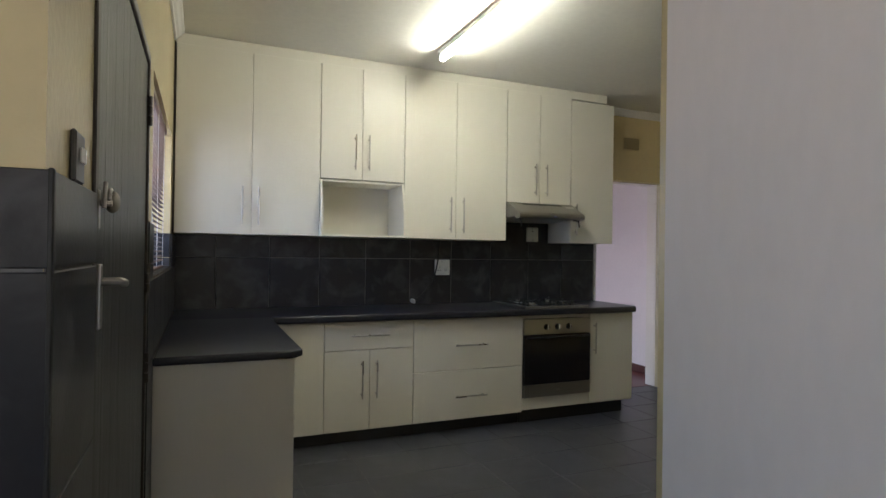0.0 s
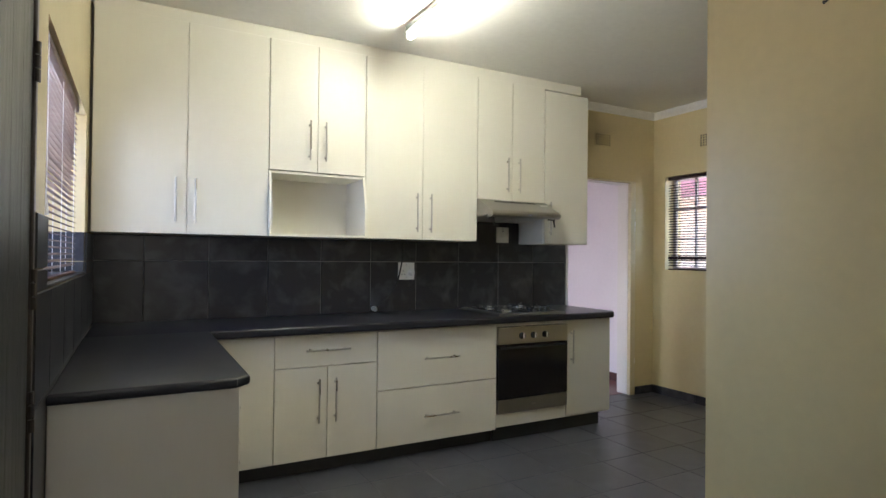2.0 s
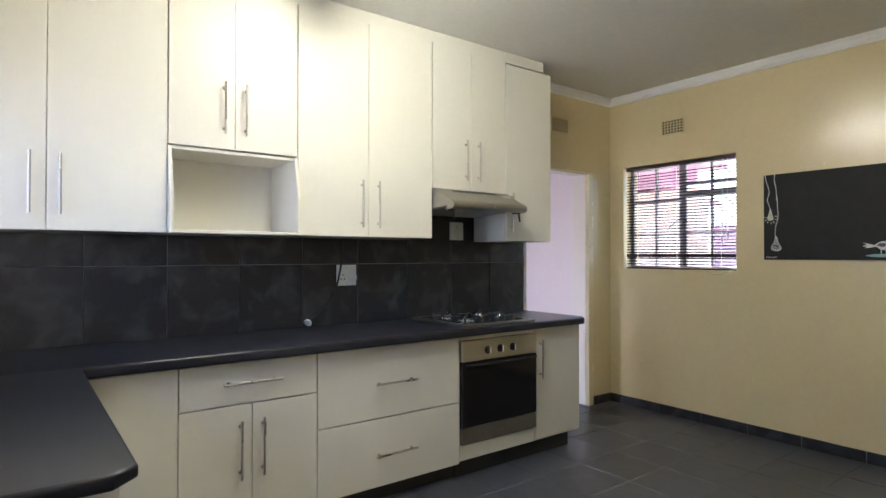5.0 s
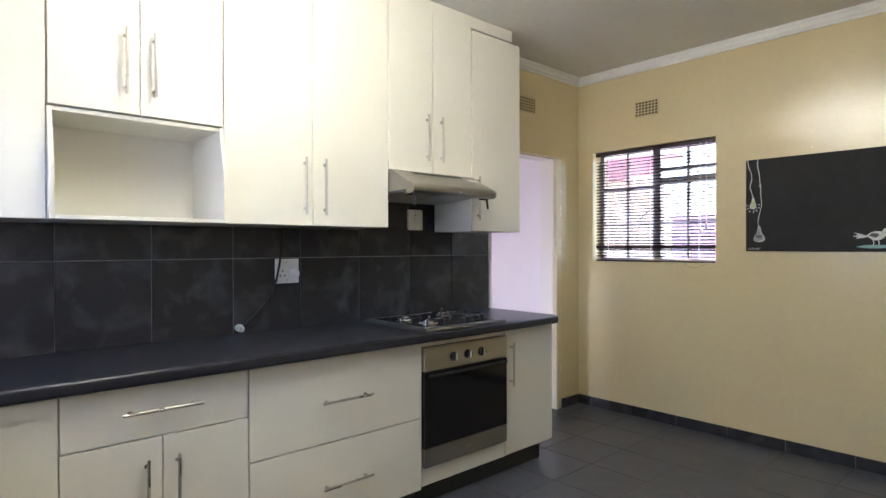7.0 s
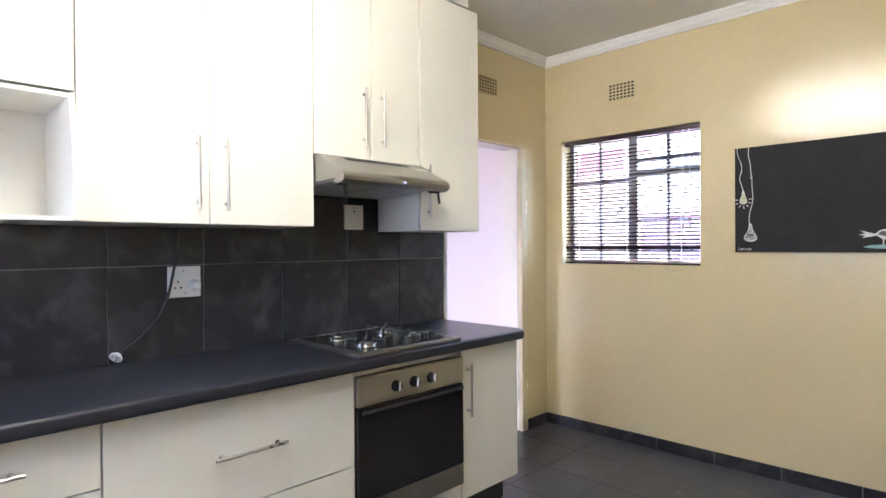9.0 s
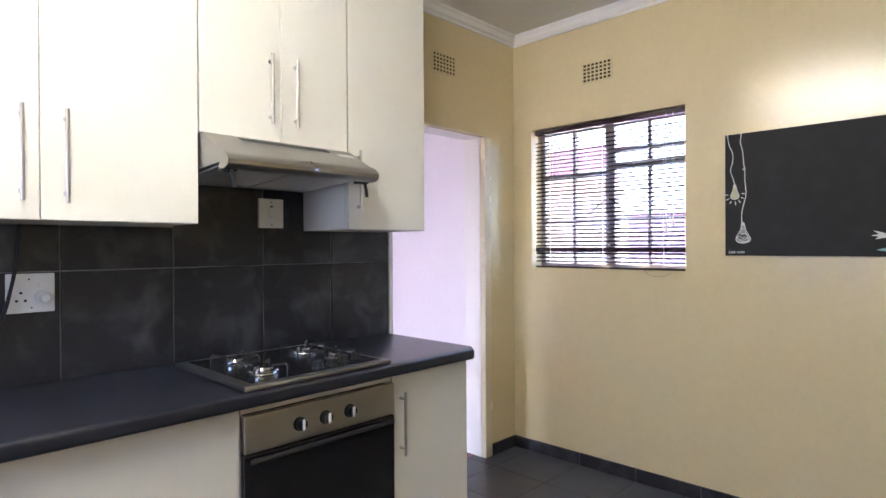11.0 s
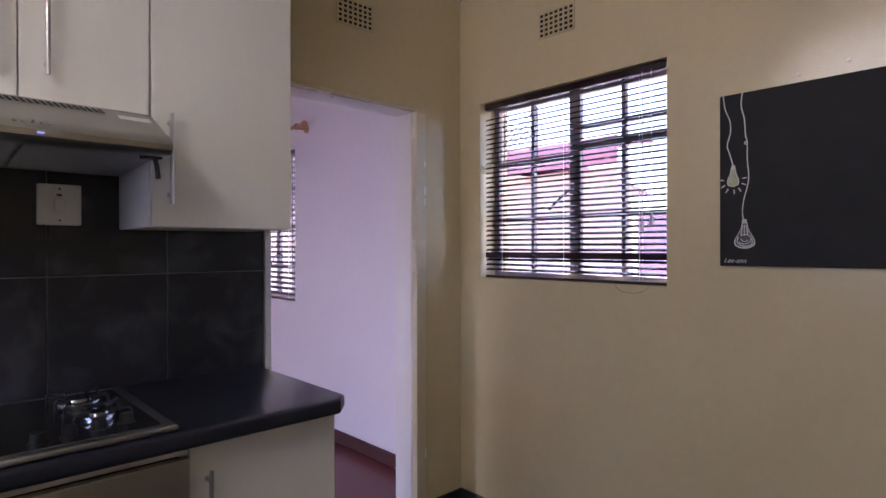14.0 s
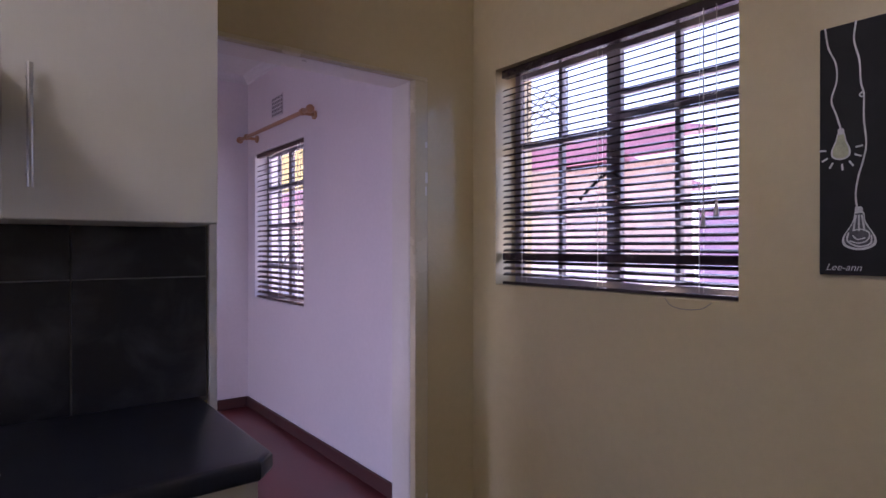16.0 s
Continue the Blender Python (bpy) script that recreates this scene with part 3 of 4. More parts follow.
for x0, x1, hx in ((1.84, 2.159, 2.104), (2.159, 2.482, 2.208)):
    d = door_front(x0, x1, 0.093, 0.648, YL, u)
    bar_handle((hx, YL, 0.314), (hx, YL, 0.577), (0, -1, 0), d)
u = base_unit(2.482, 3.39, "cream base cabinet with two deep drawers")
for z0, z1, hz in ((0.460, 0.842, 0.645), (0.093, 0.458, 0.265)):
    d = door_front(2.482, 3.39, z0, z1, YL, u, "drawer_front", 0.003, 0.003)
    bar_handle((2.808, YL, hz), (3.072, YL, hz), (0, -1, 0), d)
u = base_unit(4.025, 4.476, "cream base cabinet with one door beside the oven")
d = door_front(4.025, 4.476, 0.112, 0.845, YL, u)
bar_handle((4.073, YL, 0.516), (4.073, YL, 0.772), (0, -1, 0), d)
u = thing("oven_housing", (3.71, YN - 0.012, 0.1), "cream housing cabinet around the built-in oven", "cabinet", "base cabinets under the worktop")
for a in (3.391, 4.009):
    part("side_panel", solid(a, a + 0.015, YL + 0.02, YN - 0.012, 0.1, 0.850), CARCASS, u)
part("bottom_panel", solid(3.406, 4.009, YL + 0.02, YN - 0.012, 0.18, 0.196), CARCASS, u)
part("top_rail", solid(3.392, 4.023, YL + 0.003, YL + FR, 0.821, 0.850, bevel=0.001), MELAMINE, u)
part("bottom_rail", solid(3.392, 4.023, YL, YL + FR, 0.108, 0.200, bevel=0.001), MELAMINE, u)
for lims in ((1.47, 3.39, 5.13, 5.146, 0, 0.098), (3.39, 4.40, 5.11, 5.126, 0, 0.098)):
    whole("plinth", solid(*lims, bevel=0.001), PLINTH, ((lims[0] + lims[1]) / 2, 5.13, 0), "dark plinth board under the base cabinets", "plinth")
whole("plinth", solid(4.384, 4.40, 5.127, YN - 0.012, 0, 0.098), PLINTH, (4.39, 5.4, 0), "dark plinth return beside the doorway", "plinth")

# return unit along the west wall
u = thing("base_cabinet", (1.16, 4.4, 0.0), "cream base cabinet return with a plain end panel", "cabinet", "base cabinets under the worktop")
part("end_panel", solid(XW + 0.012, 1.446, 3.732, 3.750, 0.0, 0.867, bevel=0.0015), MELAMINE, u)
part("back_panel", solid(XW + 0.012, XW + 0.03, 3.750, 5.05, 0.1, 0.850), CARCASS, u)
for y0, y1 in ((3.752, 4.40), (4.40, 5.062)):
    d = part("door", solid(1.424, 1.442, y0 + 0.002, y1 - 0.002, 0.10, 0.842, bevel=0.0014), MELAMINE, u)
for z in (0.79, 0.60, 0.40, 0.20):
    bm = bmesh.new()
    rod(bm, (1.4415, 3.764, z), (1.452, 3.764, z), 0.007, 10)
    part("hinge_screw", bm, CHROME, u)
part("plinth", solid(1.38, 1.396, 3.752, 5.06, 0, 0.098), PLINTH, u)

# worktop: L shape with a rolled front edge and clipped corners
top = thing("worktop", (2.7, 5.3, 0.851), "black laminate worktop with rolled front edge and clipped corners", "worktop")
YF, XR, ZT, ZB = 5.008, 4.505, 0.900, 0.851


def rolled(outline, z0, z1, r):
    """A slab with its upper and lower edges rounded."""
    bm = extrude(outline, "z", z0, z1)
    rim = [e for e in bm.edges if abs(e.verts[0].co.z - e.verts[1].co.z) < 1e-6]
    bmesh.ops.bevel(bm, geom=rim, offset=r, segments=6, affect="EDGES", profile=0.5)
    return bm


part("slab", rolled([(XW + 0.012, YN - 0.011), (XW + 0.012, YF), (XR - 0.045, YF), (XR, YF + 0.05), (XR, YN - 0.011)], ZB, ZT, 0.014), COUNTER, top, smooth=True)
part("slab", rolled([(XW + 0.012, YF - 0.001), (XW + 0.012, 3.705), (1.432, 3.705), (1.482, 3.755), (1.482, YF - 0.001)], 0.868, ZT + 0.003, 0.010), COUNTER, top, smooth=True)

# ---- oven ----
oven = thing("built_in_oven", (3.708, 5.05, 0.2), "built-in oven with stainless steel fascia and black glass door", "oven")
part("casing", solid(3.41, 4.006, 5.075, 5.60, 0.2, 0.812), BLACK, oven)
part("fascia", solid(3.394, 4.021, 5.046, 5.074, 0.696, 0.817, bevel=0.003, seg=2), STEEL, oven, "brushed stainless steel control fascia")
dr = part("oven_door", solid(3.394, 4.021, 5.046, 5.074, 0.304, 0.691, bevel=0.004, seg=2), BLACK_GLASS, oven, "black glass oven door")
bm = bmesh.new()
rod(bm, (3.41, 5.034, 0.672), (4.005, 5.034, 0.672), 0.008, 14)
for x in (3.43, 3.985):
    rod(bm, (x, 5.034, 0.672), (x, 5.048, 0.672), 0.007, 10)
part("handle", bm, BLACK, dr, "black bar handle", smooth=True)
part("lower_panel", solid(3.394, 4.021, 5.046, 5.074, 0.204, 0.300, bevel=0.003, seg=2), HOOD_STEEL, oven, "dull stainless steel lower panel")
part("vent_slot", solid(3.40, 4.015, 5.060, 5.073, 0.3005, 0.3035), BLACK, oven)
part("badge", solid(3.69, 3.725, 5.0445, 5.0462, 0.247, 0.257), CHROME, oven)
for x in (3.592, 3.697, 3.802):
    bm = bmesh.new()
    rod(bm, (x, 5.046, 0.754), (x, 5.040, 0.754), 0.024, 24)
    rod(bm, (x, 5.040, 0.754), (x, 5.022, 0.754), 0.021, 24, 0.019)
    k = part("knob", bm, GLOSS_BLACK, oven, "black knob with silver pointer", smooth=True)
    part("pointer", solid(x - 0.0035, x + 0.0065, 5.015, 5.0221, 0.735, 0.773, bevel=0.003, seg=2), SILVER, k, "silver pointer bar")

# ---- gas hob ----
hob = thing("gas_hob", (3.68, 5.31, 0.9), "stainless steel gas hob with four burners set in the worktop", "hob")
part("tray", rolled([(3.380, 5.016), (3.985, 5.024), (3.985, 5.575), (3.385, 5.575)], 0.9005, 0.9195, 0.008), HOB_RIM, hob, "stainless steel rim", smooth=True)
part("hob_top", solid(3.420, 3.955, 5.046, 5.545, 0.9180, 0.9205, bevel=0.0015), HOB_STEEL, hob, "polished dark steel burner plate")


def ring(bm, c, r0, r1, z0, z1, n=28):
    a = [[bm.verts.new((c[0] + r * math.cos(k * math.tau / n), c[1] + r * math.sin(k * math.tau / n), z)) for k in range(n)] for r, z in ((r0, z0), (r1, z0), (r1, z1), (r0, z1))]
    for i in range(4):
        p, q = a[i], a[(i + 1) % 4]
        for k in range(n):
            bm.faces.new((p[k], p[(k + 1) % n], q[(k + 1) % n], q[k]))


BURNERS = ((3.524, 5.172, 0.050), (3.532, 5.390, 0.042), (3.836, 5.412, 0.054), (3.845, 5.215, 0.036))
for bx, by, br in BURNERS:
    bm = bmesh.new()
    rod(bm, (bx, by, 0.9200), (bx, by, 0.929), br, 28, br * 0.92)
    ring(bm, (bx, by), br * 0.72, br * 1.12, 0.929, 0.934)
    b0 = part("burner", bm, BURNER_RING, hob, "polished burner ring", smooth=True)
    bm = bmesh.new()
    rod(bm, (bx, by, 0.934), (bx, by, 0.941), br * 0.76, 28, br * 0.66)
    part("burner_cap", bm, HOB_STEEL, b0, "dark enamelled burner cap", smooth=True)
for pair in (BURNERS[:2], BURNERS[2:]):
    x = sum(b[0] for b in pair) / 2
    bm = bmesh.new()
    rod(bm, (x - 0.06, 5.30, 0.938), (x + 0.06, 5.30, 0.938), 0.0038, 6)
    grid = part("pan_support", bm, IRON, hob, "black cast iron pan support")
    for bx, by, br in pair:
        for k in range(4):
            c, s = math.cos(math.pi / 4 + k * math.pi / 2), math.sin(math.pi / 4 + k * math.pi / 2)
            line = [(bx + r * c, by + r * s, z) for r, z in ((0.034, 0.946), (0.06, 0.948), (0.084, 0.952), (0.090, 0.944), (0.090, 0.9200))]
            part("prong", tube_along(line, 0.0042, 6), IRON, grid)
for k in range(4):
    x = 3.698 + 0.064 * k
    bm = bmesh.new()
    rod(bm, (x, 5.088 + 0.012 * k, 0.9200), (x, 5.088 + 0.012 * k, 0.924), 0.021, 20)
    rod(bm, (x, 5.088 + 0.012 * k, 0.924), (x, 5.088 + 0.012 * k, 0.946), 0.017, 20, 0.015)
    part("knob", bm, BLACK, hob, "black gas control knob", smooth=True)

# ---- extractor hood ----
hood = thing("extractor_hood", (3.69, 5.3, 1.6), "stainless steel extractor hood under the short wall cabinet", "extractor hood")
PROFILE = [(5.66, 1.755), (5.30, 1.755), (5.165, 1.680), (5.137, 1.670), (5.117, 1.657), (5.107, 1.643), (5.109, 1.629), (5.121, 1.619), (5.142, 1.6155), (5.17, 1.616), (5.17, 1.638), (5.62, 1.610), (5.66, 1.610)]
part("canopy", extrude(PROFILE, "x", 3.376, 4.000), HOOD_STEEL, hood, "brushed stainless steel canopy", smooth=True)
for a, b in ((3.40, 3.682), (3.694, 3.976)):
    part("grease_filter", extrude([(5.18, 1.6385), (5.18, 1.634), (5.60, 1.606), (5.60, 1.610)], "x", a, b), FILTER, hood, "pale metal grease filter")
slope = Vector((0, 5.165 - 5.30, 1.680 - 1.755)).normalized()
nrm = Vector((0, slope.z, -slope.y))
# Slots aren't cut: raised black slabs carry the darkness inside them.
for k in range(26):
    x = 3.505 + 0.0145 * k
    bm = bmesh.new()
    c = Vector((x, 5.30, 1.755)) + slope * 0.030 + nrm * 0.0008
    ax = slope * 0.015 + Vector((0.004, 0, 0))
    side = Vector((0.0036, 0, 0))
    q = [c - ax - side, c - ax + side, c + ax + side, c + ax - side]
    vs = [bm.verts.new(p) for p in q] + [bm.verts.new(p + nrm * 0.0008) for p in q]
    for f in ((0, 1, 2, 3), (4, 5, 6, 7), (0, 1, 5, 4), (1, 2, 6, 5), (2, 3, 7, 6), (3, 0, 4, 7)):
        bm.faces.new([vs[i] for i in f])
    bmesh.ops.recalc_face_normals(bm, faces=bm.faces[:])
    part("vent_slot", bm, BLACK, hood)
for k in range(5):
    bm = bmesh.new()
    rod(bm, (3.661 + 0.0168 * k, 5.128, 1.656), (3.661 + 0.0168 * k, 5.119, 1.663), 0.0045, 12)
    part("button", bm, CHROME, hood, "small chrome push button")
part("indicator_light", solid(3.702, 3.716, 5.1055, 5.1100, 1.634, 1.638), LED_BLUE, hood, "small blue indicator light")
part("sticker", extrude([(5.262, 1.7325), (5.238, 1.7185), (5.237, 1.7200), (5.261, 1.7340)], "x", 3.905, 3.985), WHITE_PLASTIC, hood, "white product sticker")
for x in (3.415, 3.972):
    bm = tube_along(smooth_line([(x, 5.165, 1.618), (x, 5.16, 1.604), (x + 0.004, 5.16, 1.585), (x + 0.006, 5.157, 1.556)]), 0.0065)
    part("catch", bm, BLACK, hood, "black plastic catch hanging down", smooth=True)
    part("catch_bracket", solid(x - 0.03, x + 0.02, 5.16, 5.20, 1.610, 1.626, bevel=0.003), BLACK, hood)

# ---- sockets and cable ----
YT = YN - 0.0105               # face of the wall tiles
sk = thing("wall_socket", (2.951, YT, 1.14), "white double wall socket on the dark tiles", "socket")
part("plate", solid(2.883, 3.019, YT - 0.009, YT, 1.141, 1.272, bevel=0.003, seg=2), WHITE_PLASTIC, sk)
# Plate is whole: black discs stand for the shade in the pin holes.
for x, z in ((2.912, 1.182), (2.936, 1.182), (2.924, 1.208)):
    bm = bmesh.new()
    rod(bm, (x, YT - 0.0088, z), (x, YT - 0.0096, z), 0.0045, 12)
    part("pin_hole", bm, BLACK, sk)
part("rocker", solid(2.972, 2.998, YT - 0.014, YT - 0.009, 1.225, 1.245, bevel=0.002), WHITE_PLASTIC, sk)
for x in (2.946, 2.953):
    bm = bmesh.new()
    rod(bm, (x, YT - 0.0088, 1.253 if x < 2.95 else 1.158), (x, YT - 0.0098, 1.253 if x < 2.95 else 1.158), 0.003, 10)
    part("screw", bm, GREY_PLASTIC, sk)


def plug(c, way, label):
    """A rounded three-pin plug top: body, neck and pins."""
    ob = thing("power_plug", c, label, "plug")
    c, way = Vector(c), Vector(way)
    bm = bmesh.new()
    rod(bm, c, c + way * 0.018, 0.025, 20, 0.023)
    rod(bm, c + way * 0.018, c + way * 0.036, 0.021, 20, 0.013)
    part("body", bm, WHITE_PLASTIC, ob, smooth=True)
    bm = bmesh.new()
    s = way.orthogonal().normalized()
    for k in range(3):
        p = c + (Matrix.Rotation(k * math.tau / 3, 3, way) @ s) * 0.012
        rod(bm, p, p - way * 0.014, 0.0035, 8)
    part("pins", bm, CHROME, ob)
    return ob


plug((2.984, YT - 0.024, 1.192), (0, -1, 0), "white plug in the double socket")
plug((2.675, 5.628, 0.926), (0.35, 0.25, 0.35), "white plug lying on the worktop")
part_line = smooth_line([(2.700, 5.632, 0.945), (2.76, 5.645, 0.985), (2.82, 5.65, 1.04), (2.868, 5.648, 1.12), (2.894, 5.646, 1.22), (2.914, 5.65, 1.33), (2.922, 5.652, 1.437)])
whole("power_cable", tube_along(part_line, 0.0058), BLACK, (2.70, 5.632, 0.945), "thin black power cable hanging from under the cabinet", "cable", smooth=True)
iso = thing("isolator_switch", (3.834, YT, 1.441), "white cooker isolator switch under the hood", "switch")
part("plate", solid(3.774, 3.894, YT - 0.016, YT, 1.441, 1.571, bevel=0.005, seg=2), WHITE_PLASTIC, iso)
part("rocker", solid(3.818, 3.848, YT - 0.022, YT - 0.0155, 1.487, 1.527, bevel=0.003), WHITE_PLASTIC, iso)
part("red_mark", solid(3.826, 3.840, YT - 0.0168, YT - 0.0155, 1.533, 1.540), GREY_PLASTIC, iso)
for z in (1.456, 1.556):
    bm = bmesh.new()
    rod(bm, (3.834, YT - 0.0155, z), (3.834, YT - 0.0168, z), 0.0035, 10)
    part("screw", bm, GREY_PLASTIC, iso)

# ---- back door ----
dw = tagged(thing("door_2", (XW, 3.03, 0), "dark grey painted boarded back door, closed", "door"), kind="structure")
for y0, y1, z0, z1 in ((2.39, 2.422, 0, 2.02), (3.468, 3.50, 0, 2.02), (2.422, 3.468, 1.985, 2.02)):
    part("frame", solid(XW - 0.10, XW + 0.006, y0, y1, z0, z1, bevel=0.003), FRAME_DARK, dw)
n = 8
leaf = part("leaf", solid(XW - 0.045, XW - 0.012, 2.424, 3.466, 0.008, 1.983), DOOR_PAINT, dw)
for k in range(n):
    w = (3.466 - 2.424) / n
    part("board", solid(XW - 0.012, XW - 0.002, 2.424 + k * w + 0.0003, 2.424 + (k + 1) * w - 0.0003, 0.01, 1.981, bevel=0.0007), DOOR_PAINT, leaf)
hp = part("handle_plate", solid(XW - 0.002, XW + 0.006, 2.462, 2.496, 1.175, 1.300, bevel=0.003, seg=2), CHROME, dw, "chrome lever handle plate")
bm = tube_along(smooth_line([(XW + 0.004, 2.479, 1.266), (XW + 0.03, 2.479, 1.266), (XW + 0.038, 2.488, 1.266), (XW + 0.041, 2.513, 1.261)]), 0.0085, 10)
part("lever", bm, CHROME, hp, "chrome lever", smooth=True)
bm = solid(XW - 0.002, XW + 0.006, 2.428, 2.452, 1.365, 1.440, bevel=0.002)
rod(bm, (XW + 0.004, 2.440, 1.415), (XW + 0.026, 2.440, 1.415), 0.006, 10)
rod(bm, (XW + 0.014, 2.432, 1.405), (XW + 0.014, 2.448, 1.455), 0.004, 8)
bo = part("bolt", bm, CHROME, dw, "worn steel hasp with padlock", smooth=True)
bm = bmesh.new()
bmesh.ops.create_uvsphere(bm, u_segments=18, v_segments=12, radius=1.0, matrix=Matrix.Translation((XW + 0.022, 2.480, 1.420)) @ Matrix.Rotation(radians(12), 4, "X") @ Matrix.Diagonal((0.013, 0.034, 0.021, 1)))
part("padlock", bm, GREY_METAL, bo, "dull grey padlock", smooth=True)
part("shackle", tube_along(smooth_line([(XW + 0.022, 2.48, 1.425), (XW + 0.022, 2.458, 1.440), (XW + 0.022, 2.444, 1.438), (XW + 0.022, 2.440, 1.420), (XW + 0.022, 2.470, 1.405)]), 0.004), CHROME, bo, smooth=True)
for z in (1.815, 1.225, 0.91):
    bm = bmesh.new()
    for q in range(3):
        rod(bm, (XW + 0.008, 3.470, z - 0.05 + 0.036 * q), (XW + 0.008, 3.470, z - 0.018 + 0.036 * q), 0.008, 10)
    part("hinge", bm, FRAME_DARK, dw)

sw = thing("light_switch", (XW, 2.235, 1.4295), "dark light switch plate with two white rockers", "switch")
part("plate", solid(XW, XW + 0.009, 2.200, 2.268, 1.4295, 1.507, bevel=0.003), GREY_PLASTIC, sw)
for y in (2.226, 2.246):
    part("rocker", solid(XW + 0.009, XW + 0.014, y, y + 0.009, 1.460, 1.484, bevel=0.002), WHITE_PLASTIC, sw)

# ---- fluorescent light ----
lamp = thing("fluorescent_light", (2.57, 4.33, ZC), "white batten with one glowing fluorescent tube on the ceiling", "ceiling light")
part("batten", solid(2.574, 2.626, 3.65, 4.90, ZC - 0.042, ZC - 0.0005, bevel=0.004), BATTEN, lamp)
bm = bmesh.new()
rod(bm, (2.60, 3.68, ZC - 0.068), (2.60, 4.875, ZC - 0.068), 0.018, 16)
part("tube", bm, TUBE, lamp, "glowing white fluorescent tube", smooth=True)
for y0, y1 in ((3.645, 3.68), (4.875, 4.905)):
    part("tube_holder", solid(2.582, 2.618, y0, y1, ZC - 0.088, ZC - 0.042, bevel=0.004), WHITE_PLASTIC, lamp)


# ---- vents ----
def vent(name, centre, axis, label, cols=7, rows=5, pitch=0.027, rise=0.0225):
    ob = thing(name, centre, label, "air vent")
    c = Vector(centre)
    w, h = cols * pitch, rows * rise

    def lims(u0, u1, d0, d1, z0, z1):
        if axis == "y":
            return (c.x - d1, c.x - d0, c.y + u0, c.y + u1, c.z + z0, c.z + z1)
        return (c.x + u0, c.x + u1, c.y - d1, c.y - d0, c.z + z0, c.z + z1)
    # Near-black sheet on the wall stands for the shade inside the holes.
    part("backing", solid(*lims(-w / 2, w / 2, 0.0008, 0.002, -h / 2, h / 2)), VENT_HOLE, ob)
    g = 0.0042
    for i in range(cols + 1):
        u = -w / 2 + i * pitch
        part("bar", solid(*lims(u - g, u + g, 0.0015, 0.006, -h / 2 - g, h / 2 + g)), YELLOW if c.y < 5.75 else WHITE_WALL, ob)
    for j in range(rows + 1):
        z = -h / 2 + j * rise
        part("cross_bar", solid(*lims(-w / 2 - g, w / 2 + g, 0.0015, 0.0055, z - g, z + g)), YELLOW if c.y < 5.75 else WHITE_WALL, ob)
    return ob


vent("air_vent", (XE, 5.055, 2.405), "y", "yellow painted clay air brick high on the wall")
vent("air_vent", (4.975, YN, 2.436), "x", "yellow painted clay air brick above the doorway")
vent("air_vent", (XE2, 8.03, 2.46), "y", "white painted clay air brick above the next room's window", pitch=0.03, rise=0.03)

# ---- chalkboard ----
XB = XE - 0.019
bd = thing("chalkboard", (XE, 3.75, 1.30), "black chalkboard with painted light bulbs and a small bird", "chalkboard")
part("panel", solid(XB, XE - 0.001, 3.19, 4.327, 1.301, 1.914, bevel=0.002), CHALKBOARD, bd)


def stroke(pts, r, mat, name="chalk_line", lift=0.0003):
    """A flat painted line on the board through (y, z) points."""
    p = smooth_line([(XB - 0.0006, y, z) for y, z in pts], 5)
    bm = tube_along(p, r, 6)
    for v in bm.verts:
        v.co.x = XB - lift + (v.co.x - XB) * 0.12
    return part(name, bm, mat, bd)


def patch(pts, mat, name, lift=0.0008):
    bm = extrude([(p.y, p.z) for p in smooth_line([(0, y, z) for y, z in [*pts, pts[0]]], 4)[:-1]], "x", XB - lift, XB - 0.0002)
    return part(name, bm, mat, bd)


stroke([(4.315, 1.914), (4.308, 1.864), (4.292, 1.821), (4.290, 1.778), (4.301, 1.733), (4.290, 1.693), (4.281, 1.658)], 0.0021, CHALK)
stroke([(4.250, 1.914), (4.254, 1.869), (4.243, 1.818), (4.240, 1.764), (4.234, 1.735), (4.234, 1.679), (4.229, 1.618), (4.234, 1.581), (4.245, 1.537), (4.250, 1.496), (4.247, 1.464)], 0.0021, CHALK)
stroke([(4.236, 1.741), (4.243, 1.735), (4.237, 1.729), (4.232, 1.736)], 0.0016, CHALK)
BULB = [(0.008, 0.0), (-0.008, 0.0), (-0.011, -0.017), (-0.020, -0.04), (-0.018, -0.058), (0.0, -0.065), (0.018, -0.058), (0.020, -0.04), (0.011, -0.017)]
patch([(4.281 + y, 1.648 + z) for y, z in BULB], CHALK, "bulb_drawing")
patch([(4.281 + 0.80 * y, 1.644 + 0.88 * z) for y, z in BULB], CHALK_GREEN, "bulb_drawing", 0.0014)
patch([(4.287, 1.659), (4.275, 1.659), (4.275, 1.648), (4.287, 1.648)], CHALK, "bulb_cap")
for a in (-95, -62, -32, 5, 35, 68, 98):
    s, c = math.sin(radians(a)), -math.cos(radians(a))
    stroke([(4.281 - 0.031 * s, 1.606 + 0.033 * c), (4.281 - 0.038 * s, 1.606 + 0.041 * c), (4.281 - 0.046 * s, 1.606 + 0.049 * c)], 0.0023, CHALK)
BULB2 = [(0.009, 0.0), (-0.009, 0.0), (-0.014, -0.025), (-0.034, -0.062), (-0.029, -0.083), (0.0, -0.092), (0.029, -0.083), (0.034, -0.062), (0.014, -0.025)]
patch([(4.243 + y, 1.454 + z) for y, z in BULB2], CHALK, "bulb_drawing")
patch([(4.243 + 0.86 * y, 1.450 + 0.90 * z) for y, z in BULB2], CHALK_GREY, "bulb_drawing", 0.0014)
for a, b in ((4.249, 4.254), (4.243, 4.243), (4.237, 4.232)):
    stroke([(a, 1.447), ((a + b) / 2, 1.43), (b, 1.408)], 0.0022, CHALK, "filament", 0.0016)
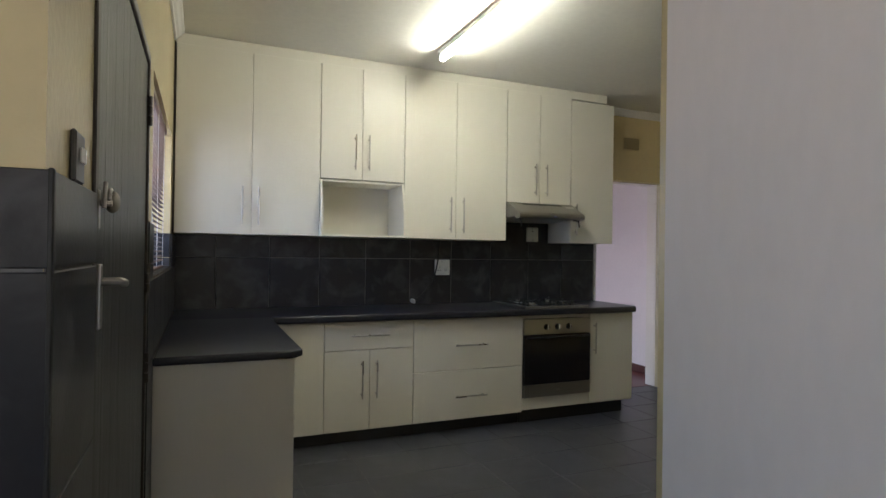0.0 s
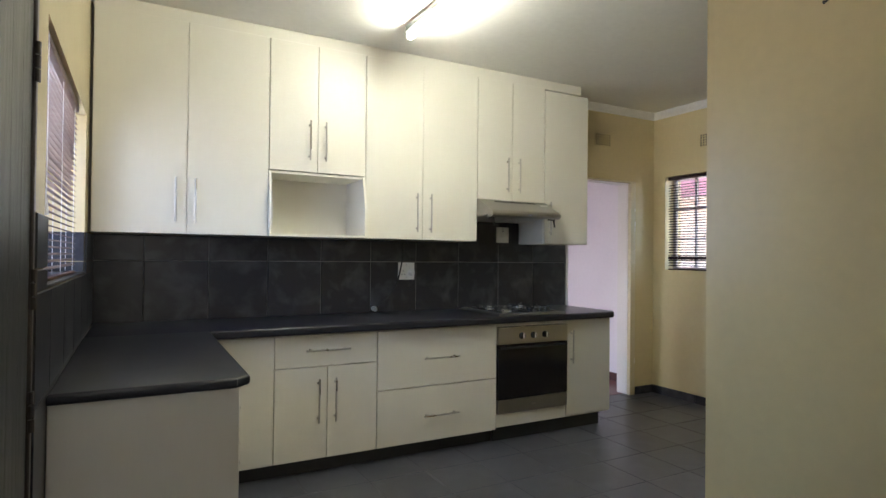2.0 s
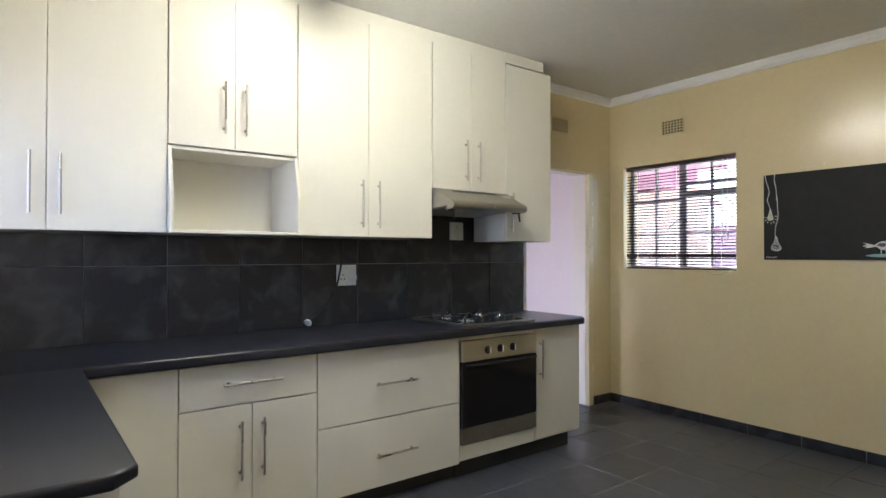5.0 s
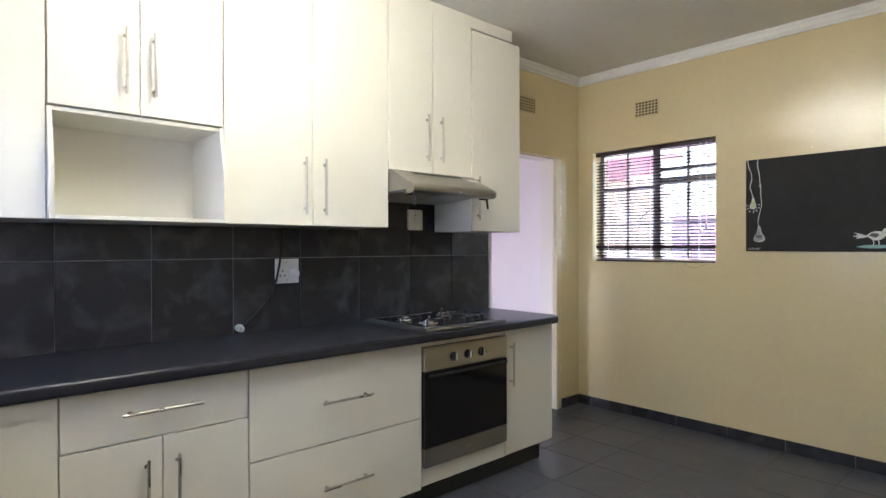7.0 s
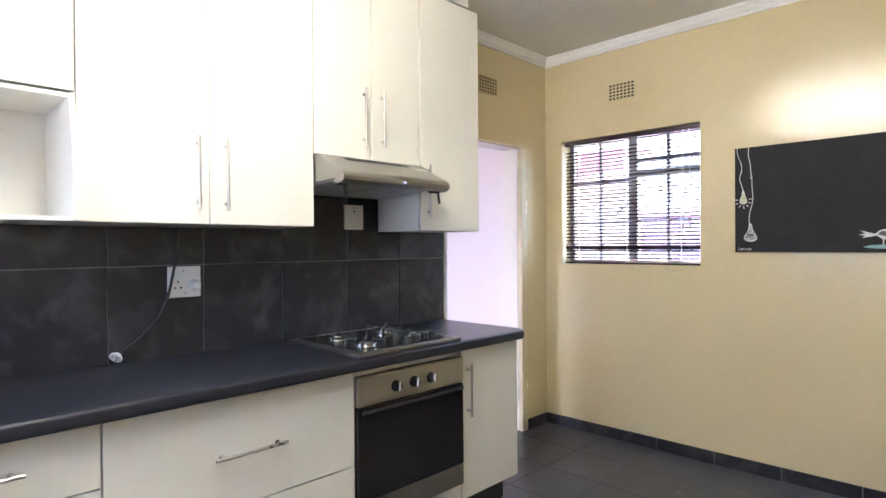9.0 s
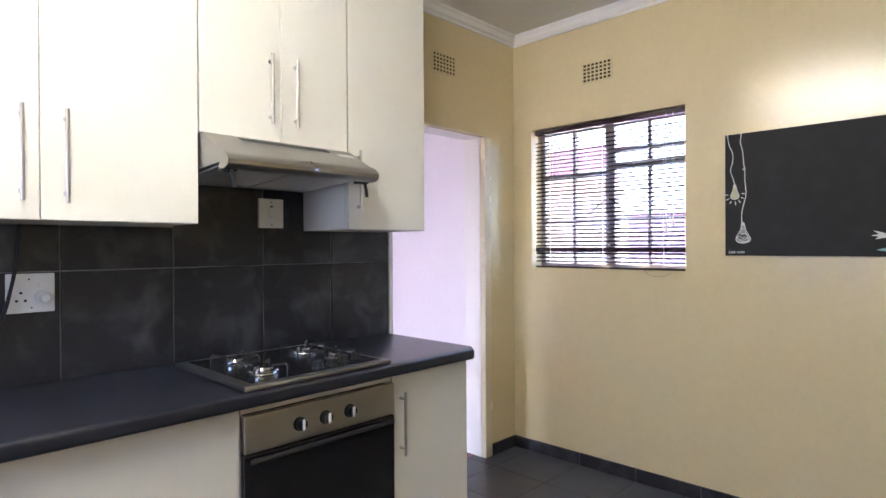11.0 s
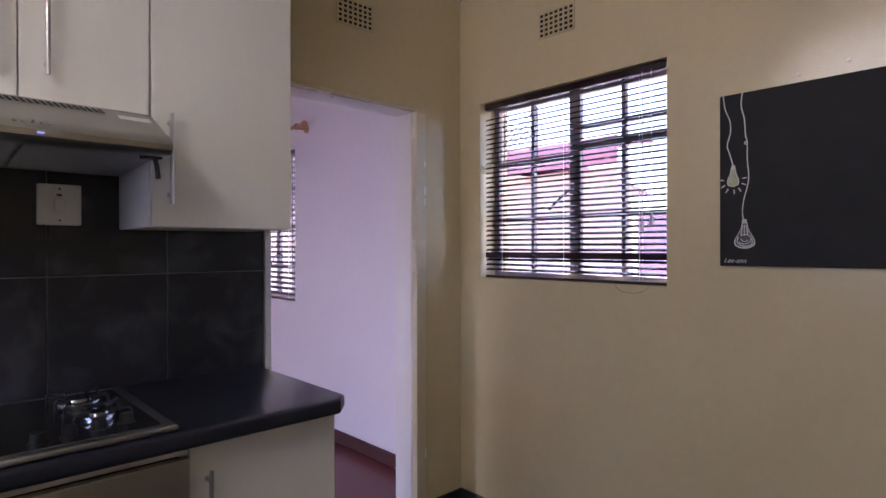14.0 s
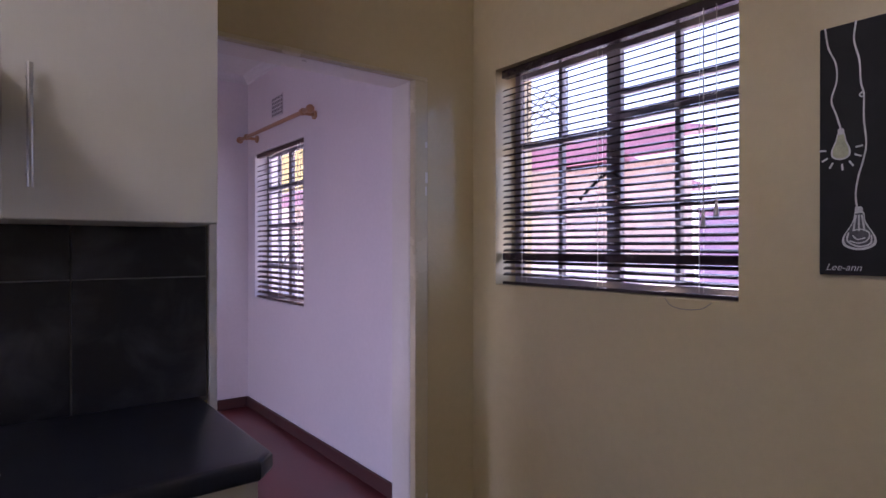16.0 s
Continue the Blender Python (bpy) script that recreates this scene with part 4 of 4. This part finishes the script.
stroke([(4.262, 1.385), (4.244, 1.379), (4.226, 1.386), (4.222, 1.402), (4.236, 1.412), (4.254, 1.41)], 0.0016, CHALK, lift=0.0016)
patch([(4.251, 1.466), (4.237, 1.466), (4.237, 1.454), (4.251, 1.454)], CHALK, "bulb_cap")
stroke([(4.264, 1.405), (4.266, 1.384), (4.243, 1.371), (4.220, 1.378), (4.218, 1.398)], 0.0020, CHALK, lift=0.0016)
stroke([(4.256, 1.398), (4.246, 1.388), (4.230, 1.392)], 0.0016, CHALK, lift=0.0016)
# bird on a branch
patch([(3.66, 1.395), (3.63, 1.418), (3.59, 1.42), (3.565, 1.405), (3.58, 1.378), (3.62, 1.368)], CHALK, "bird_drawing")
patch([(3.585, 1.415), (3.575, 1.435), (3.555, 1.438), (3.535, 1.427), (3.55, 1.412)], CHALK, "bird_drawing")
patch([(3.65, 1.395), (3.72, 1.415), (3.70, 1.40), (3.725, 1.393), (3.70, 1.388), (3.71, 1.378), (3.65, 1.388)], CHALK, "bird_drawing")
patch([(3.648, 1.394), (3.63, 1.410), (3.60, 1.405), (3.61, 1.385)], CHALK_GREY, "bird_wing", 0.0014)
for y in (3.625, 3.60):
    stroke([(y, 1.372), (y - 0.002, 1.35), (y + 0.002, 1.335)], 0.0025, CHALK)
patch([(3.71, 1.330), (3.66, 1.340), (3.56, 1.340), (3.50, 1.332), (3.58, 1.322), (3.66, 1.322)], TEAL, "branch_drawing")
txt = bpy.data.curves.new("signature", "FONT")
txt.body, txt.size, txt.shear, txt.extrude = "Lee-ann", 0.0235, 0.35, 0.0003
tob = bpy.data.objects.new("signature_curve", txt)
me = bpy.data.meshes.new_from_object(tob)
me.transform(pose(XB - 0.0008, 4.313, 1.3125, 90, 0, -90))
me.transform(Matrix.Translation(-bd.location))
me.materials.append(CHALK)
sg = new("signature", me)
sg.parent = bd
bpy.data.objects.remove(tob)

# ---- curtain rod in the next room ----
cr = thing("curtain_rod", (XE2, 8.0, 2.275), "varnished pine curtain rod with turned ends above the window", "curtain rod")
bm = bmesh.new()
rod(bm, (XE2 - 0.09, 7.28, 2.275), (XE2 - 0.09, 8.60, 2.275), 0.0145, 14)
part("pole", bm, PINE, cr, smooth=True)
for y, s in ((7.28, -1), (8.60, 1)):
    bm = bmesh.new()
    rod(bm, (XE2 - 0.09, y, 2.275), (XE2 - 0.09, y + s * 0.015, 2.275), 0.02, 14)
    bmesh.ops.create_uvsphere(bm, u_segments=14, v_segments=10, radius=0.028, matrix=Matrix.Translation((XE2 - 0.09, y + s * 0.035, 2.275)))
    part("finial", bm, PINE, cr, smooth=True)
for y in (7.36, 8.46):
    bm = bmesh.new()
    rod(bm, (XE2, y, 2.267), (XE2 - 0.09, y, 2.267), 0.012, 12)
    rod(bm, (XE2 - 0.09, y - 0.012, 2.275), (XE2 - 0.09, y + 0.012, 2.275), 0.024, 16)
    rod(bm, (XE2 - 0.001, y, 2.267), (XE2 - 0.014, y, 2.267), 0.03, 16)
    part("bracket", bm, PINE, cr, smooth=True)

# nails left in the wall above the board
for y, z in ((4.078, 1.941), (3.939, 1.954)):
    bm = bmesh.new()
    rod(bm, (XE + 0.002, y, z), (XE - 0.012, y, z + 0.003), 0.003, 8)
    rod(bm, (XE - 0.012, y, z + 0.003), (XE - 0.014, y, z + 0.003), 0.006, 10)
    whole("wall_screw", bm, FRAME_YELLOW, (XE, y, z), "small painted screw standing out of the yellow wall", "screw")

bm = tube_along(smooth_line([(2.490, 2.40, 1.905), (2.478, 2.395, 1.905), (2.470, 2.385, 1.900), (2.466, 2.372, 1.906)]), 0.0022, 6)
whole("wall_hook", bm, BLACK, (2.489, 2.387, 1.904), "small black hook in the yellow return wall", "hook", smooth=True)

# ---- outside ----
structure("ground", solid(-150, 150, -150, 150, -0.4, -0.15), PAVING, "pale paved yard outside")
hs = thing("neighbour_house", (13.5, 13.5, -0.15), "low yellow brick house with a red roof across the yard", "house")
part("wall", solid(10.8, 11.2, 7.7, 20, 1.25, 2.52), HOUSE_WALL, hs)
part("plastered_base", solid(10.78, 11.22, 7.68, 20.02, -0.15, 1.25), PLASTER, hs, "pale plastered lower wall")
part("fascia", solid(10.25, 10.32, 7.4, 20.4, 2.50, 2.86, bevel=0.01), ROOF_RED, hs)
part("porch_roof", extrude([(10.33, 2.84), (11.3, 2.95), (11.3, 2.87), (10.33, 2.76)], "y", 7.4, 20.4), ROOF_RED, hs)
part("back_wall", solid(11.2, 17, 11.0, 20, -0.15, 2.86), HOUSE_WALL, hs)
part("roof", extrude([(11.3, 2.95), (13.9, 3.3), (17.6, 2.84), (17.6, 2.76), (13.9, 3.2), (11.3, 2.87)], "y", 10.7, 20.4), ROOF_RED, hs)
for y in (11.6, 14.6):
    wn_ = part("window", solid(10.75, 10.80, y, y + 0.7, 1.5, 2.05, bevel=0.01), FRAME_WHITE, hs)
    for k in range(2):
        part("pane", solid(10.742, 10.7495, y + 0.05 + 0.31 * k, y + 0.34 + 0.31 * k, 1.55, 2.0), BLACK_GLASS, wn_)


gw = thing("garden_wall", (10.4, 5.8, -0.15), "mauve plastered garden wall across the yard", "garden wall")
part("wall", solid(10.3, 10.5, 4.2, 7.12, -0.15, 1.76), MAUVE, gw)
part("coping", solid(10.26, 10.54, 4.16, 7.14, 1.761, 1.82, bevel=0.01), MAUVE, gw)

ob_ = thing("outbuilding", (13.0, 24.0, -0.15), "tall yellow plastered outbuilding with a pale lower wall", "outbuilding")
part("lower_wall", solid(11.6, 14.5, 20.6, 28.0, -0.15, 3.0), PLASTER, ob_)
part("lean_to_roof", extrude([(10.9, 2.86), (10.9, 2.92), (11.6, 3.22), (11.6, 3.16)], "y", 20.5, 28.1), CORNICE, ob_, "pale sheet lean-to roof")
part("upper_wall", solid(11.6, 14.5, 20.6, 28.0, 3.001, 5.2), YELLOW_PLASTER, ob_, "yellow plastered upper wall")
part("roof", extrude([(11.2, 5.2), (11.2, 5.28), (13.0, 6.0), (14.9, 5.28), (14.9, 5.2), (13.0, 5.9)], "y", 20.3, 28.3), ROOF_RED, ob_)

# wire mesh over one upper pane outside
wm = thing("wire_mesh", (XE + 0.16, 5.41, 1.82), "grey diamond wire mesh over one upper window pane", "wire mesh")
bm = bmesh.new()
MY0, MY1, MZ0, MZ1 = 5.285, 5.505, 1.815, 2.08
for k in range(-6, 16):
    for sl in (0.55, -0.55):
        c = MZ0 + 0.035 * k - (0.0 if sl > 0 else -0.12)
        pts = []
        for y in (MY0, MY1):
            pts.append([y, c + sl * (y - MY0)])
        if min(p[1] for p in pts) > MZ0 and max(p[1] for p in pts) < MZ1:
            rod(bm, (XE + 0.16, pts[0][0], pts[0][1]), (XE + 0.16, pts[1][0], pts[1][1]), 0.0028, 5)
part("mesh_wires", bm, GREY_METAL, wm)
bm = bmesh.new()
for y in (MY0, MY1):
    rod(bm, (XE + 0.16, y, MZ0), (XE + 0.16, y, MZ1), 0.003, 6)
for z in (MZ0, MZ1):
    rod(bm, (XE + 0.16, MY0, z), (XE + 0.16, MY1, z), 0.003, 6)
part("edge_wire", bm, GREY_METAL, wm)


# ---- tiles ----
def tile_mesh(name, w, h, d, mat, axis):
    """One bevelled tile about its centre, facing +z, or upright on a wall along x or y."""
    bm = bmesh.new()
    vs = box(bm, -w / 2, w / 2, -h / 2, h / 2, -d / 2, d / 2)
    top_edges = [e for e in bm.edges if all(v.co.z > 0 for v in e.verts)]
    bmesh.ops.bevel(bm, geom=top_edges, offset=0.0018, segments=1, affect="EDGES")
    if axis == "x":
        bmesh.ops.transform(bm, matrix=Matrix.Rotation(radians(90), 4, "X"), verts=bm.verts[:])
    if axis == "y":
        bmesh.ops.transform(bm, matrix=Matrix.Rotation(radians(90), 4, "Z") @ Matrix.Rotation(radians(90), 4, "X"), verts=bm.verts[:])
    if axis == "-y":
        bmesh.ops.transform(bm, matrix=Matrix.Rotation(radians(-90), 4, "Z") @ Matrix.Rotation(radians(90), 4, "X"), verts=bm.verts[:])
    return mesh_of(name, bm, mat)


TILES = {}


def tile(parent, axis, w, h, d, mat, at, name="tile"):
    key = (axis, round(w, 4), round(h, 4), d, mat.name)
    if key not in TILES:
        TILES[key] = tile_mesh(name, w, h, d, mat, axis)
    ob = new(name, TILES[key])
    ob.parent = parent
    ob.location = at
    return ob


G = 0.0045
# backsplash behind the worktop
bs = structure("backsplash_tiles", solid(XW, 4.528, YN - 0.004, YN - 0.0002, 0.88, 1.437), GROUT, "charcoal slate-look wall tiles with grey joints")
xs = [XW + 0.002, 1.164, 1.539, 1.913, 2.285, 2.663, 3.037, 3.417, 3.802, 4.161, 4.526]
for z0, z1 in ((0.893, 1.277), (1.277, 1.65)):
    for a, b in zip(xs, xs[1:]):
        z2 = z1
        if z1 > 1.5 and not (3.37 < (a + b) / 2 < 4.0):
            z2 = 1.437
        tile(bs, "x", b - a - G, z2 - z0 - G, 0.008, WALL_TILE, ((a + b) / 2, YN - 0.0065, (z0 + z2) / 2))
# west wall dado
bw = structure("dado_tiles", solid(XW + 0.0002, XW + 0.003, 3.503, YN - 0.012, 0.0, 1.20), GROUT, "charcoal wall tiles around the worktop and door")
ys = [3.504, 3.80, 4.173, 4.546, 4.919, 5.292, 5.665]
for z0, z1 in ((0.158, 0.531), (0.531, 0.904), (0.904, 1.214)):
    for a, b in zip(ys, ys[1:]):
        if z1 < 0.95 and a > 3.78:
            continue
        tile(bw, "y", b - a - G, z1 - z0 - G, 0.008, WALL_TILE, (XW + 0.006, (a + b) / 2, (z0 + z1) / 2))
for a, b in ((3.504, 3.713), (5.152, 5.668)):
    tile(bw, "y", b - a - G, 0.063 - G, 0.008, WALL_TILE, (XW + 0.006, (a + b) / 2, 1.2455))
    tile(bw, "y", b - a - G, 0.153 - G, 0.008, WALL_TILE, (XW + 0.006, (a + b) / 2, 1.3535))
# tiled window reveal
for z0, z1 in ((1.222, 1.277), (1.277, 1.43)):
    tile(bw, "x", 0.19, z1 - z0 - G, 0.008, WALL_TILE, (XW - 0.095, WIN_W[1] - 0.006, (z0 + z1) / 2))
for k in range(4):
    a = WIN_W[0] + 0.003 + 0.355 * k
    tile(bw, "z", 0.20, 0.352, 0.008, WALL_TILE, (XW - 0.095, a + 0.176, 1.220))
# pier beside the back door
bp_ = structure("pier_tiles", solid(XW + 0.0002, XW + 0.003, 2.067, 2.387, 0.0, 1.428), GROUT, "charcoal wall tiles on the pier beside the back door")
structure("pier_tile_bed", solid(XW - 0.2195, XW - 0.0005, 2.0632, 2.0648, 0.0, 1.428), GROUT, "grey joints behind the pier tiles")
for z0, z1 in ((0.07, 0.38), (0.38, 0.69), (0.69, 0.995), (0.995, 1.302), (1.302, 1.43)):
    tile(bp_, "y", 0.318, z1 - z0 - G, 0.008, WALL_TILE, (XW + 0.006, 2.228, (z0 + z1) / 2))
    tile(bp_, "x", 0.222, z1 - z0 - G, 0.008, WALL_TILE, (XW - 0.102, 2.0605, (z0 + z1) / 2))
structure("trim_pier_edge", solid(XW + 0.004, XW + 0.0115, 2.0555, 2.067, 0.0, 1.43, bevel=0.002), BLACK, "black tile edge trim")

# skirting tiles
joints = [5.553, 5.182, 4.817, 4.455, 4.09, 3.713, 3.345, 2.977]
sk_e = structure("baseboard_east", solid(XE - 0.005, XE - 0.0002, YS, YN, 0, 0.075), GROUT, "dark tile skirting with pale joints")
for a, b in zip([2.703, *joints[::-1]], [*joints[::-1], YN - 0.004]):
    tile(sk_e, "-y", b - a - G, 0.076, 0.008, WALL_TILE, (XE - 0.0085, (a + b) / 2, 0.038))
sk_n = structure("baseboard_north", solid(5.404, XE - 0.006, YN - 0.005, YN - 0.0002, 0, 0.075), GROUT, "dark tile skirting with pale joints")
tile(sk_n, "x", 0.232, 0.076, 0.008, WALL_TILE, (5.524, YN - 0.0085, 0.038))
structure("baseboard_south", solid(2.46, XE - 0.02, YS + 0.0002, YS + 0.005, 0, 0.075), GROUT, "dark tile skirting with pale joints")

# floor tiles
P = 0.3668
for i in range(-1, 18):
    for j in range(-1, 19):
        x1 = XE - 0.012 - P * i
        y1 = 5.553 + P - P * j
        x0, y0 = x1 - P, y1 - P
        x1, y1 = min(x1, XE - 0.001), min(y1, YN + 0.07)
        x0, y0 = max(x0, -0.6), max(y0, -0.8)
        if (x0 + x1) / 2 > 2.489:
            if x0 < 2.45 and y1 < YS + 0.3:
                x1, y0 = 2.489, max(y0, 1.967)
            else:
                y0 = max(y0, YS)
        elif y1 < 1.967:
            x1 = min(x1, XP)
        elif (x0 + x1) / 2 > XP:
            y0 = max(y0, 1.967)
        if x0 < XW and y0 > 2.06:
            x0 = max(x0, XW)
        if x1 - x0 < 0.03 or y1 - y0 < 0.03:
            continue
        ob = tile(floor, "z", x1 - x0 - G, y1 - y0 - G, 0.012, FLOOR_TILE, ((x0 + x1) / 2, (y0 + y1) / 2, -0.006 + random.uniform(-0.0006, 0.0003)))
        ob.rotation_euler = (random.uniform(-0.0008, 0.0008), random.uniform(-0.0008, 0.0008), 0)
